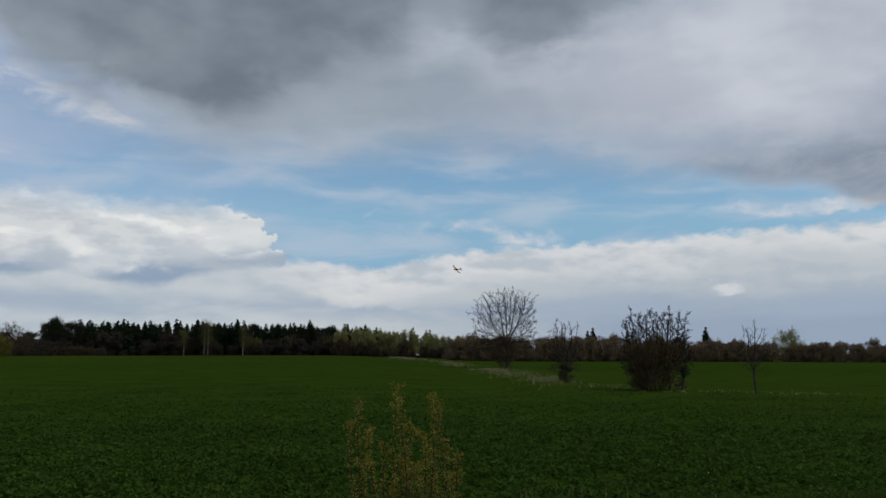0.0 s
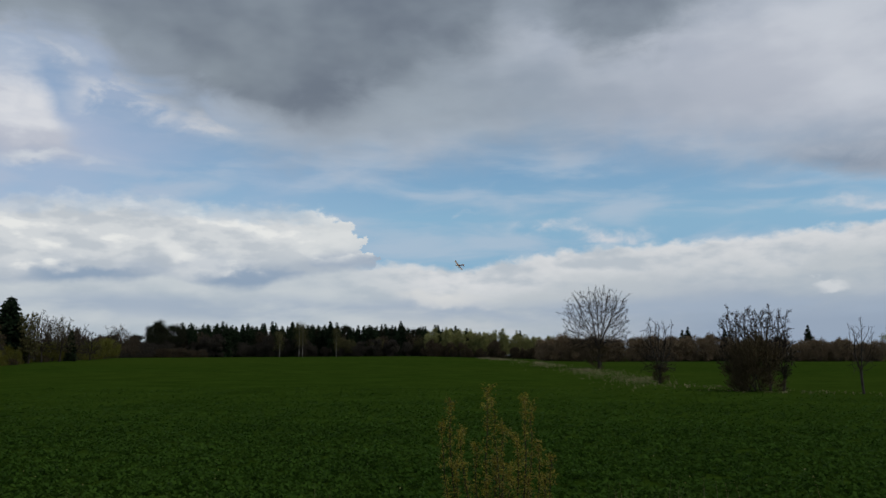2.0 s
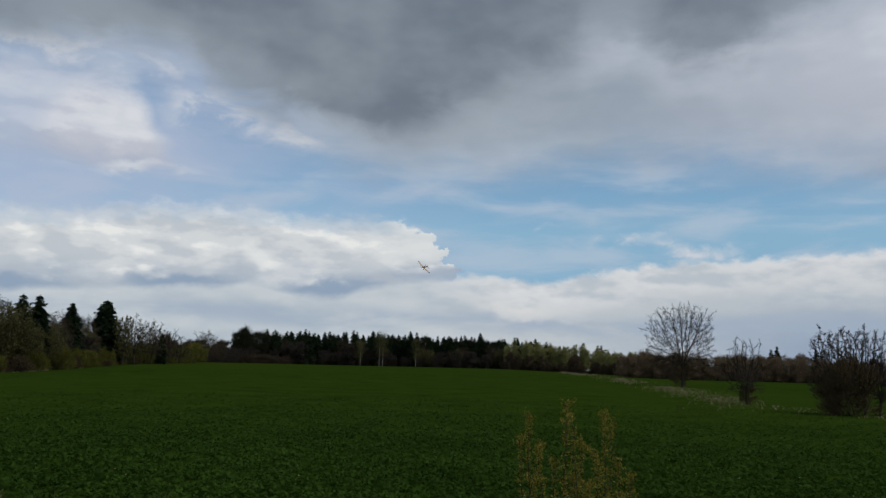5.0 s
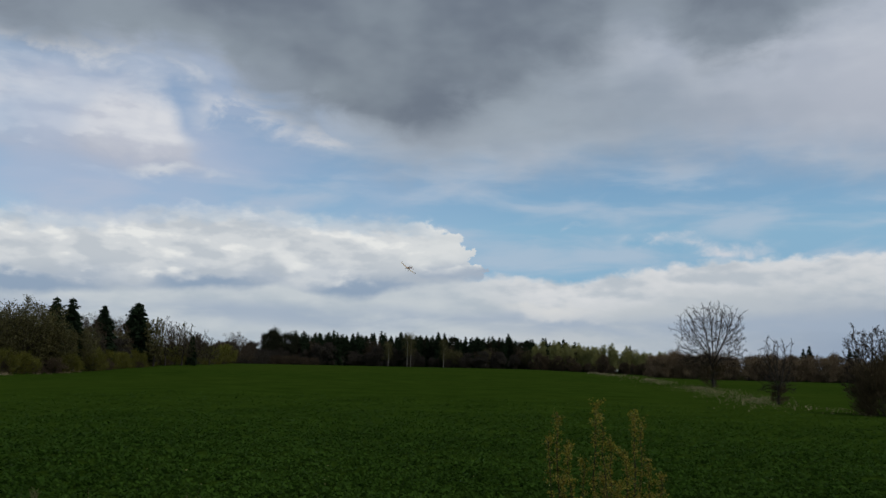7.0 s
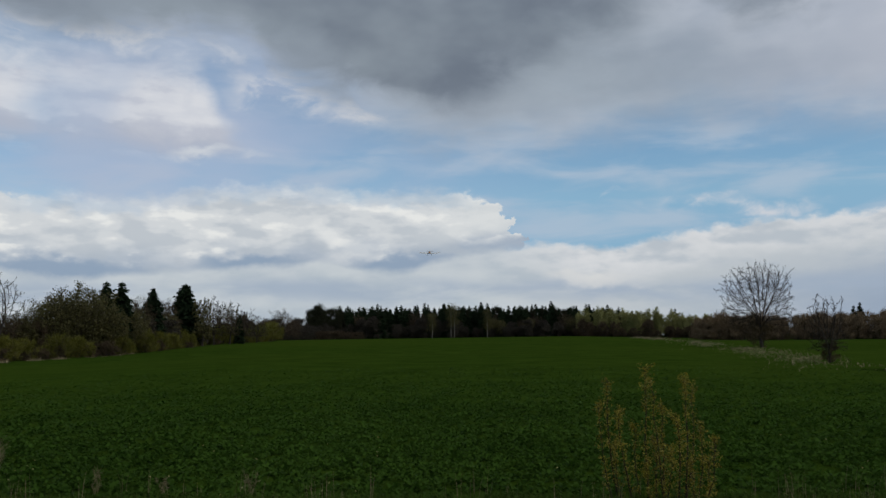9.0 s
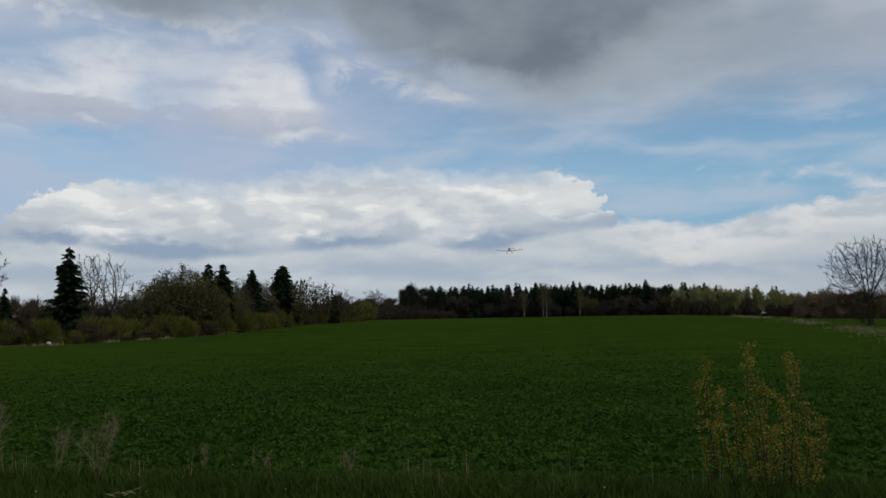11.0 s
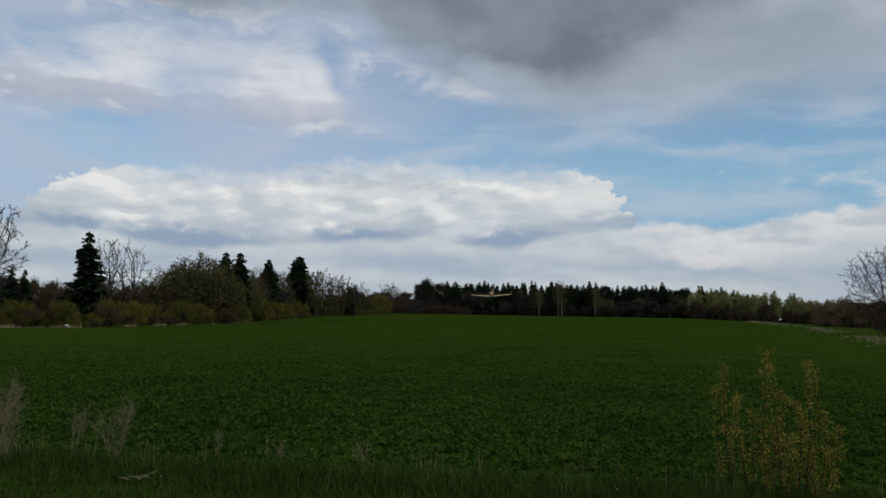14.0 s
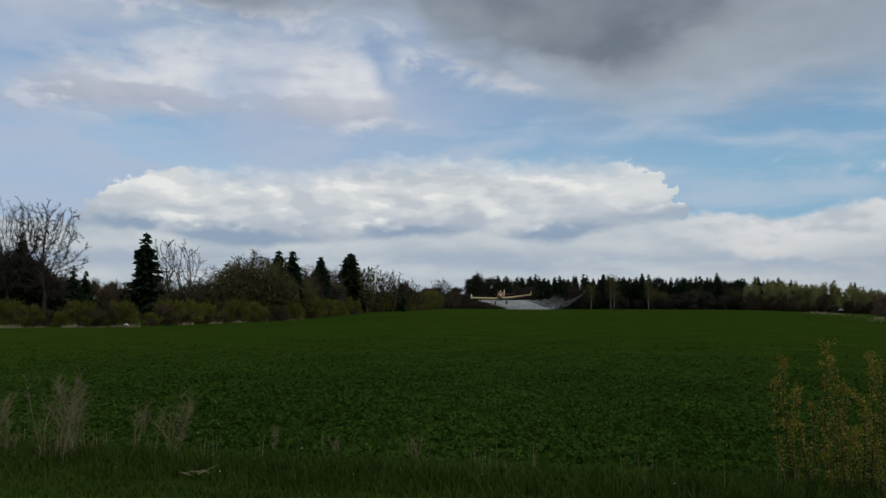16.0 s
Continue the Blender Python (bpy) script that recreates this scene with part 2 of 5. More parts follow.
sun = new("sun", bpy.data.lights.new("sun", "SUN"))
sun.data.energy, sun.data.angle, sun.data.color = 1.1, radians(12), (1.0, 0.95, 0.87)
sx, sy = azd(SUN_AZ, 60 * math.cos(radians(SUN_EL)))
sun.matrix_world = look((sx, sy, 60 * math.sin(radians(SUN_EL))), (0, 0, 0))


# ---- materials ----
def surface(name, dark, light, scale=8.0, rough=0.8, bump=0.0, island=0.0, random_tint=0.0, translucent=0.0, fine=60.0, metal=0.0, spec=0.3):
    """A noise-varied surface: two scales of mottling, optional variation by leaf and by object."""
    m = bpy.data.materials.new(name)
    m.use_nodes = True
    k = Nodes(m.node_tree)
    bsdf = m.node_tree.nodes["Principled BSDF"]
    co = k.node("ShaderNodeTexCoord").outputs["Object"]
    f = k.add(k.mul(k.noise(co, scale, 5), 0.65), k.mul(k.noise(co, fine, 3), 0.35))
    f = k.step(f, 0.32, 0.68)
    if island:
        r = k.node("ShaderNodeNewGeometry").outputs["Random Per Island"]
        f = k.add(k.mul(f, 1 - island), k.mul(r, island))
    if random_tint:
        r = k.node("ShaderNodeObjectInfo").outputs["Random"]
        f = k.add(k.mul(f, 1 - random_tint), k.mul(r, random_tint))
    col = k.mix(f, dark, light)
    k.put(bsdf.inputs["Base Color"], col)
    bsdf.inputs["Roughness"].default_value = rough
    bsdf.inputs["Metallic"].default_value = metal
    bsdf.inputs["Specular IOR Level"].default_value = spec
    if bump:
        b = k.node("ShaderNodeBump")
        b.inputs["Strength"].default_value = bump
        b.inputs["Distance"].default_value = 0.02
        k.put(b.inputs["Height"], k.noise(co, fine, 4))
        k.put(bsdf.inputs["Normal"], b.outputs[0])
    if translucent:
        t = k.node("ShaderNodeBsdfTranslucent")
        k.put(t.inputs[0], col)
        mx = k.node("ShaderNodeMixShader")
        mx.inputs[0].default_value = translucent
        out = m.node_tree.nodes["Material Output"]
        m.node_tree.links.new(bsdf.outputs[0], mx.inputs[1])
        m.node_tree.links.new(t.outputs[0], mx.inputs[2])
        m.node_tree.links.new(mx.outputs[0], out.inputs[0])
    return m


M_BARK = surface("grey brown bark", (0.022, 0.019, 0.015), (0.062, 0.052, 0.042), 3, 0.9, 0.5, fine=25)
M_TWIG = surface("bare twigs", (0.026, 0.022, 0.018), (0.062, 0.052, 0.042), 2, 0.9, island=0.3, spec=0.05)
M_BIRCH = surface("white birch bark", (0.12, 0.115, 0.10), (0.34, 0.32, 0.28), 2, 0.8, fine=9)
M_SPRUCE = surface("spruce needles", (0.010, 0.018, 0.010), (0.024, 0.040, 0.019), 1.5, 0.9, spec=0.03, island=0.5, random_tint=0.25)
M_PINE = surface("pine needles", (0.016, 0.019, 0.012), (0.040, 0.044, 0.025), 1.5, 0.9, spec=0.03, island=0.5)
M_OLIVE = surface("olive spring leaves", (0.034, 0.034, 0.011), (0.15, 0.138, 0.044), 1.2, 0.7, island=0.55, random_tint=0.2, translucent=0.25)
M_PALE = surface("pale green spring leaves", (0.14, 0.15, 0.05), (0.36, 0.36, 0.13), 1.2, 0.7, island=0.55, random_tint=0.2, translucent=0.25)
M_YELLOW = surface("yellow green shrub leaves", (0.052, 0.056, 0.007), (0.17, 0.165, 0.021), 1.2, 0.7, island=0.5, random_tint=0.25, translucent=0.25)
M_BROWN = surface("red brown budding twigs", (0.105, 0.075, 0.044), (0.215, 0.155, 0.09), 1.0, 0.85, island=0.3, random_tint=0.3)
M_DARKBR = surface("dark brown understory twigs", (0.020, 0.017, 0.013), (0.052, 0.044, 0.032), 1.0, 0.85, island=0.5, random_tint=0.3)
M_THICK = surface("olive brown fine twigs", (0.050, 0.038, 0.021), (0.115, 0.087, 0.047), 1.0, 0.9, island=0.5, spec=0.05)
M_MIDBR = surface("grey brown leafless twigs", (0.040, 0.030, 0.020), (0.11, 0.084, 0.054), 1.0, 0.9, island=0.5, random_tint=0.3, spec=0.05)
M_CROP = surface("crop leaves", (0.014, 0.038, 0.004), (0.055, 0.114, 0.015), 0.25, 0.75, island=0.55, translucent=0.3, fine=2.5, spec=0.04)
M_GRASS = surface("verge grass", (0.018, 0.038, 0.004), (0.064, 0.098, 0.018), 0.8, 0.8, island=0.6, translucent=0.2, fine=6, spec=0.05)
M_DRY = surface("dry grass", (0.14, 0.115, 0.06), (0.36, 0.30, 0.18), 2.0, 0.85, island=0.6, fine=12)
M_STALK = surface("grey dry stalks", (0.11, 0.09, 0.045), (0.28, 0.235, 0.125), 4.0, 0.85, island=0.5)
M_BUD = surface("golden green young leaves", (0.08, 0.066, 0.007), (0.40, 0.33, 0.04), 4.0, 0.55, island=0.65, translucent=0.3)
M_STEM = surface("dark shrub stems", (0.018, 0.012, 0.005), (0.045, 0.03, 0.012), 12, 0.8, 0.3)
M_GRAVEL = surface("pale gravel", (0.24, 0.22, 0.19), (0.48, 0.45, 0.40), 7, 0.9, 0.7, fine=70)
M_CREAM = surface("cream yellow paint", (0.66, 0.50, 0.20), (0.80, 0.64, 0.30), 0.8, 0.35, fine=14, spec=0.5)
M_RED = surface("dark red paint", (0.13, 0.022, 0.012), (0.20, 0.038, 0.018), 0.8, 0.35, fine=14, spec=0.5)
M_ORANGE = surface("orange yellow paint", (0.55, 0.25, 0.04), (0.70, 0.36, 0.07), 0.8, 0.35, fine=14, spec=0.5)
M_TYRE = surface("black rubber", (0.012, 0.012, 0.012), (0.03, 0.03, 0.03), 6, 0.8)
M_METAL = surface("grey metal", (0.25, 0.25, 0.26), (0.42, 0.42, 0.43), 4, 0.4, metal=0.8)
M_CANOPY = surface("dark canopy glazing", (0.012, 0.014, 0.016), (0.024, 0.027, 0.03), 2, 0.25, spec=0.25)
M_MIST = surface("white spray droplets", (0.75, 0.77, 0.78), (0.9, 0.9, 0.9), 1, 0.9, translucent=0.5)
M_FLOWER = surface("pale yellow petals", (0.55, 0.45, 0.12), (0.75, 0.70, 0.40), 3, 0.7, island=0.5)
M_LITTER = surface("weathered white litter", (0.55, 0.55, 0.53), (0.8, 0.8, 0.78), 4, 0.6)


def field_material():
    m = bpy.data.materials.new("field soil and green crop")
    m.use_nodes = True
    k = Nodes(m.node_tree)
    bsdf = k.node("ShaderNodeBsdfDiffuse")
    m.node_tree.links.new(bsdf.outputs[0], m.node_tree.nodes["Material Output"].inputs[0])
    co = k.node("ShaderNodeTexCoord").outputs["Object"]
    broad = k.noise(co, 0.018, 4)
    mid = k.noise(co, 0.35, 5)
    fine = k.noise(co, 5.0, 5, 0.65)
    f = k.step(k.add(k.mul(mid, 0.45), k.mul(fine, 0.55)), 0.36, 0.64)
    col = k.mix(f, (0.0155, 0.0335, 0.0037), (0.033, 0.062, 0.0075))
    col = k.mix(k.mul(k.step(broad, 0.4, 0.65), 0.45), col, (0.036, 0.060, 0.0075))
    k.put(bsdf.inputs["Color"], col)
    b = k.node("ShaderNodeBump")
    b.inputs["Strength"].default_value = 0.8
    b.inputs["Distance"].default_value = 0.06
    k.put(b.inputs["Height"], fine)
    k.put(bsdf.inputs["Normal"], b.outputs[0])
    return m


M_FIELD = field_material()


# ---- mesh helpers ----
def np_mesh(name, verts, faces, material):
    """A mesh from arrays: verts (n, 3), faces (m, 3 or 4)."""
    me = bpy.data.meshes.new(name)
    verts, faces = np.asarray(verts, dtype=np.float32), np.asarray(faces, dtype=np.int32)
    n, side = faces.shape
    me.vertices.add(len(verts))
    me.vertices.foreach_set("co", verts.ravel())
    me.loops.add(n * side)
    me.loops.foreach_set("vertex_index", faces.ravel())
    me.polygons.add(n)
    me.polygons.foreach_set("loop_start", np.arange(n, dtype=np.int32) * side)
    me.polygons.foreach_set("loop_total", np.full(n, side, dtype=np.int32))
    me.update(calc_edges=True)
    me.materials.append(material)
    return me


class Soup:
    """Quads gathered as arrays."""

    def __init__(self):
        self.v, self.f, self.n = [], [], 0

    def put(self, v, f):
        self.v.append(np.asarray(v, dtype=np.float32))
        self.f.append(np.asarray(f, dtype=np.int32) + self.n)
        self.n += len(v)

    def tube(self, pts, radii, sides=5):
        pts = np.asarray(pts, dtype=float)
        axis = pts[-1] - pts[0]
        ref = np.array((1.0, 0, 0)) if abs(axis[0]) < 0.7 * np.linalg.norm(axis) else np.array((0, 1.0, 0))
        a = np.cross(axis, ref)
        a /= np.linalg.norm(a) + 1e-9
        b = np.cross(axis, a)
        b /= np.linalg.norm(b) + 1e-9
        ang = np.arange(sides) * 2 * math.pi / sides
        ring = np.cos(ang)[:, None] * a + np.sin(ang)[:, None] * b
        v = (pts[:, None, :] + np.asarray(radii)[:, None, None] * ring[None]).reshape(-1, 3)
        i, k = np.meshgrid(np.arange(len(pts) - 1) * sides, np.arange(sides), indexing="ij")
        q = (k + 1) % sides
        f = np.stack([i + k, i + q, i + sides + q, i + sides + k], -1).reshape(-1, 4)
        self.put(v, f)

    def cards(self, centre, along, across):
        """Diamond leaves: centre, half length vector and half width vector, each (n, 3)."""
        n = len(centre)
        bend = np.cross(along, across)
        bend *= (0.25 * np.linalg.norm(across, axis=1) / (np.linalg.norm(bend, axis=1) + 1e-9))[:, None]
        v = np.stack([centre - along, centre + across + bend, centre + along, centre - across + bend], 1).reshape(-1, 3)
        self.put(v, np.arange(n * 4).reshape(n, 4))

    def mesh(self, name, material):
        return np_mesh(name, np.concatenate(self.v), np.concatenate(self.f), material)


def unit(v):
    return v / (np.linalg.norm(v, axis=-1, keepdims=True) + 1e-9)


def thing(name, label, category, group="", kind=""):
    ob = new(name)
    ob.empty_display_size = 0.2
    return tagged(ob, label, category, group, kind)


def under(name, mesh, parent, label=""):
    ob = new(name, mesh)
    ob.parent = parent
    return tagged(ob, label)


# ---- ground ----
EDGE_AZ = (-180, -60, -30, -8, -4, 0.2, 3.6, 7, 27.3, 30.7, 33.7, 37.4, 42, 60, 180)
EDGE_Z = (0, -0.2, -0.2, 0.0, 0.0, 0.3, 0.95, 1.62, 1.55, 1.15, 0.5, 0.05, 0.0, 0.0, 0)
EDGE_D = (200, 220, 220, 220, 200, 170, 330, 335, 230, 175, 140, 112, 98, 77, 200)


def gz(x, y):
    az = -np.degrees(np.arctan2(x, y))
    d = np.hypot(x, y)
    zf, df = np.interp(az, EDGE_AZ, EDGE_Z), np.interp(az, EDGE_AZ, EDGE_D)
    return zf * np.clip((d - 15) / (df - 15), 0, 1) ** 1.15


def spot(az, d, sink=0.0):
    x, y = azd(az, d)
    return x, y, float(gz(x, y)) - sink


def make_ground():
    rings = np.concatenate([[0.0], np.geomspace(2.0, 4000.0, 150)])
    az = np.radians(np.linspace(-180, 180, 361)[:-1])
    x = -rings[1:, None] * np.sin(az)
    y = rings[1:, None] * np.cos(az)
    z = gz(x, y)
    v = np.stack([x, y, z], -1).reshape(-1, 3)
    n, m = len(az), len(rings) - 1
    i, j = np.meshgrid(np.arange(m - 1), np.arange(n), indexing="ij")
    a = i * n + j
    b = i * n + (j + 1) % n
    f = np.stack([a, b, b + n, a + n], -1).reshape(-1, 4)
    hub = len(v)
    v = np.concatenate([v, [[0, 0, 0]]])
    cap = np.stack([np.full(n // 2, hub), (np.arange(0, n, 2) + 2) % n, (np.arange(0, n, 2) + 1) % n, np.arange(0, n, 2)], -1)
    me = np_mesh("ground", v, np.concatenate([f, cap]), M_FIELD)
    for p in me.polygons:
        p.use_smooth = True
    tagged(new("ground", me), "green field of young crop on gently rising ground", "field", kind="structure")


make_ground()

# The road runs square to the azimuth 13 degrees, 1.6 to 6.5 m ahead of the camera.
ROAD_AZ = 13.0
RX, RY = azd(ROAD_AZ, 1.0)
SX, SY = azd(ROAD_AZ - 90, 1.0)


def along_road(s, p):
    """s metres along the road to the right, p metres ahead across it."""
    return RX * p + SX * s, RY * p + SY * s


def make_road():
    rng = np.random.default_rng(5)
    s = np.linspace(-120, 120, 241)
    p = np.linspace(1.6, 6.5, 9)
    v, f = [], []
    for a in s:
        for i, b in enumerate(p):
            edge = 0.12 * rng.normal() if i in (0, len(p) - 1) else 0
            x, y = along_road(a, b + edge)
            v.append((x, y, 0.004 + 0.035 * (1 - abs(b - 4.05) / 2.5) + 0.006 * rng.normal() * (0 < i < 8)))
    n = len(p)
    for i in range(len(s) - 1):
        for j in range(n - 1):
            f.append((i * n + j, i * n + j + 1, (i + 1) * n + j + 1, (i + 1) * n + j))
    tagged(new("road", np_mesh("road", v, f, M_GRAVEL)), "pale gravel country road", "road", kind="structure")


make_road()


# ---- trees ----
def bare_tree(seed, height, width, fork=0.2, points=420, limbs=7, splay=0.8, twig=0.010, girth=0.16, rise=0.22, crook=0.10, belly=0.8, tips=2, shell=0.58):
    """Trunk and bare crown of a leafless tree, grown towards points spread through its crown; returns two soups and the twig ends."""
    rng = np.random.default_rng(seed)
    low = height * fork
    tall = height - low * 0.85
    # points that the twigs grow to reach
    t = rng.random(points * 4)
    prof = np.sin(math.pi * np.clip(0.04 + 0.96 * t, 0, 1) ** belly) ** 0.62
    t, prof = (q[rng.random(points * 4) < prof ** 2][:points] for q in (t, prof))
    a, u = rng.random(len(t)) * 6.2832, rng.random(len(t)) ** shell
    bulge = 1 + 0.12 * np.sin(3 * a + seed) * np.sin(5 * t + seed) + 0.02 * rng.normal(size=len(t))
    goal = np.stack([np.cos(a) * u * prof * width / 2 * bulge, np.sin(a) * u * prof * width / 2 * bulge, low * 0.85 + tall * t * (1 - 0.13 * u * u)], 1)
    step = 0.38 * (width * width * tall / points) ** (1 / 3)
    node, up, parent = [np.array([0.0, 0, -0.2])], [np.array([0.0, 0, 1])], [-1]

    def sprout(k, d):
        d = unit(d)
        node.append(node[k] + d * step)
        up.append(d)
        parent.append(k)
        return len(node) - 1

    k, lean = 0, rng.normal(0, 0.05, 2)
    while node[k][2] < low:
        k = sprout(k, np.array([lean[0] + 0.05 * rng.normal(), lean[1] + 0.05 * rng.normal(), 1.0]))
    fork_at = k
    for i in range(limbs):
        q, a = fork_at, 2 * math.pi * (i * 0.618 + 0.06 * rng.random())
        for back in range(int(rng.integers(0, 1 + max(1, int(0.25 * low / step))))):
            q = max(1, parent[q])
        out = splay * (0.25 + 0.75 * ((i + 0.5) / limbs))
        d = np.array([math.cos(a) * out, math.sin(a) * out, 1.0])
        for j in range(max(2, int(0.22 * tall / step))):
            d = unit(d) + rng.normal(0, crook * 0.7, 3) + np.array([0, 0, 0.04])
            q = sprout(q, d)
    near = np.full(len(goal), 1e9)
    owner = np.zeros(len(goal), dtype=int)
    seen = 1 if len(node) > 1 else 0
    alive = np.ones(len(goal), dtype=bool)
    count = np.zeros(200 * len(goal), dtype=int)
    branched = np.zeros(200 * len(goal), dtype=bool)
    branched[[p for p in parent if p >= 0]] = True
    for turn in range(90):
        fresh = np.array(node[seen:])
        if len(fresh) == 0 or alive.sum() < 3:
            break
        dist = np.linalg.norm(goal[:, None] - fresh[None], axis=2)
        best = dist.argmin(1)
        bd = dist[np.arange(len(goal)), best]
        closer = bd < near
        near[closer], owner[closer] = bd[closer], best[closer] + seen
        seen = len(node)
        alive &= near > 1.5 * step
        alive &= count[owner] < 4
        live = np.nonzero(alive)[0]
        for k in np.unique(owner[live]):
            mine = live[owner[live] == k]
            pull = unit(unit(goal[mine] - node[k]).mean(0))
            if pull @ up[k] < (-0.15 if branched[k] else 0.35):
                count[k] = 9
                continue
            count[k] += 1
            branched[k] = True
            sprout(int(k), pull + 0.35 * up[k] + rng.normal(0, crook, 3) + np.array([0, 0, rise]))
    n = len(node)
    kids = [[] for _ in range(n)]
    for k in range(1, n):
        kids[parent[k]].append(k)
    r = np.zeros(n)
    for k in range(n - 1, -1, -1):
        r[k] = sum(r[c] ** 1.85 for c in kids[k]) ** (1 / 1.85) if kids[k] else twig
    r = twig + (r - twig) * (girth - twig) / max(r[0] - twig, 1e-6)
    # straighten the limbs a little
    at, par = np.array(node), np.array(parent)
    inner = np.array([k for k in range(2, n) if kids[k]], dtype=int)
    main = np.array([max(kids[k], key=lambda q: r[q]) for k in inner], dtype=int)
    for turn in range(7):
        at[inner] = 0.4 * at[inner] + 0.3 * (at[par[inner]] + at[main])
    node = list(at)
    trunk, crown, ends = Soup(), Soup(), []
    chains = [(0, -1)]
    while chains:
        k, root = chains.pop()
        run = [root, k] if root >= 0 else [k]
        while kids[run[-1]]:
            c = sorted(kids[run[-1]], key=lambda q: -r[q])
            chains += [(q, run[-1]) for q in c[1:]]
            run.append(c[0])
        pts = np.array([node[q] for q in run])
        rr = np.array([r[q] for q in run])
        if root >= 0:
            rr[0] = rr[1]
        if len(run) < 2:
            continue
        if root < 0:
            rr[:2] *= (1.5, 1.15)
        (trunk if root < 0 else crown).tube(pts, rr, 7 if root < 0 else (4 if rr[0] > 3 * twig else 3))
    for k in range(2, n):
        if r[k] < 2.2 * twig and node[k][2] > low:
            for q in range(tips if not kids[k] else tips - 1):
                d = unit(up[k] + rng.normal(0, 0.45, 3) + np.array([0, 0, 0.3])) * step * (0.8 + 1.1 * rng.random())
                e = node[k] + d
                crown.tube([node[k], node[k] + d * 0.55 + rng.normal(0, 0.05, 3) * step, e], [0.75 * twig, 0.65 * twig, 0.45 * twig], 3)
                ends.append(e)
                ends.append(node[k] + d * 0.5)
    return trunk, crown, np.array(ends)


def leaf_cloud(soup, rng, points, per, spread, size, flat=0.3):
    n = len(points) * per
    c = np.repeat(points, per, axis=0) + rng.normal(0, spread, (n, 3))
    along = unit(rng.normal(0, 1, (n, 3))) * (size * (0.6 + 0.8 * rng.random((n, 1))))
    across = unit(np.cross(along, rng.normal(0, 1, (n, 3)))) * np.linalg.norm(along, axis=1, keepdims=True) * 0.6
    soup.cards(c, along, across)


def place_tree(name, label, category, az, d, trunk, crown_mesh, group="", turn=0.0, trunk_mat=None, sink=0.05):
    ob = thing(name, label, category, group)
    ob.matrix_basis = pose(*spot(az, d, sink), 0, 0, turn)
    under("trunk", trunk.mesh("trunk", trunk_mat or M_BARK), ob)
    for part_name, me in crown_mesh:
        under(part_name, me, ob)
    return ob


def put_bare(label, az, d, seed, height, width, leaves=None, leaf_per=2, leaf_size=0.07, name="bare_tree", **kw):
    trunk, crown, ends = bare_tree(seed, height, width, **kw)
    parts = [("crown", crown.mesh("crown", M_TWIG))]
    if leaves:
        s = Soup()
        leaf_cloud(s, np.random.default_rng(seed + 1), ends, leaf_per, 0.5 * leaf_size, leaf_size)
        parts.append(("leaves", s.mesh("leaves", leaves)))
    return place_tree(name, label, "tree", az, d, trunk, parts)


def spruce_meshes(seed, h, r, whorls=24, per=9, card=0.42, base=0.05, material=None, ragged=0.2, taper=0.85):
    rng = np.random.default_rng(seed)
    trunk, crown = Soup(), Soup()
    trunk.tube([(0, 0, -0.2), (0, 0, h * 0.5), (0.03, 0, h * 0.97)], [0.024 * h, 0.015 * h, 0.006], 7)
    cs, al, ac = [], [], []
    for i in range(whorls):
        n = max(4, int(per * (1 - 0.5 * i / whorls)))
        a0 = rng.random() * 6.28
        for b in range(n):
            t = min(0.985, (i + rng.random() * 1.3) / whorls)
            z = h * (base + (0.98 - base) * t)
            rad = r * (1 - t) ** taper * (1 - ragged + 2 * ragged * rng.random()) + 0.04
            fade = min(1.0, 0.38 + 2.4 * (1 - t))
            a = a0 + 6.283 * b / n + rng.normal(0, 0.15)
            ln = rad * (0.72 + 0.4 * rng.random())
            out = np.array([math.cos(a), math.sin(a), 0])
            side = np.array([-out[1], out[0], 0])
            cnt = max(2, int(ln / (card * 0.45)))
            for c in range(cnt):
                q = (c + 0.6) / cnt
                drop = -0.42 * ln * q + 0.20 * ln * q * q * q + 0.10 * ln * (1 - t)
                p = out * ln * q + np.array([0, 0, z + drop])
                w = card * (1.05 - 0.55 * q) * fade
                for sgn in (-1, 0, 1):
                    d = unit(out * 0.8 + side * sgn * 0.9 + np.array([0, 0, -0.45 + 0.25 * rng.normal()]))
                    cs.append(p + d * w * 0.4 * abs(sgn) + rng.normal(0, 0.04, 3))
                    al.append(d * w * (0.7 + 0.4 * rng.random()))
                    ac.append(unit(np.cross(d, rng.normal(0, 1, 3))) * w * 0.42)
    for q in range(5):
        cs.append(np.array([0, 0, h * (0.915 + 0.016 * q)]))
        al.append(np.array([0.02 * rng.normal(), 0.02 * rng.normal(), 0.018 * h]))
        ac.append(np.array([0.012 * h * (6 - q) / 6 * math.cos(q), 0.012 * h * (6 - q) / 6 * math.sin(q), 0]))
    crown.cards(np.array(cs), np.array(al), np.array(ac))
    return trunk.mesh("trunk", M_BARK), crown.mesh("crown", material or M_SPRUCE)


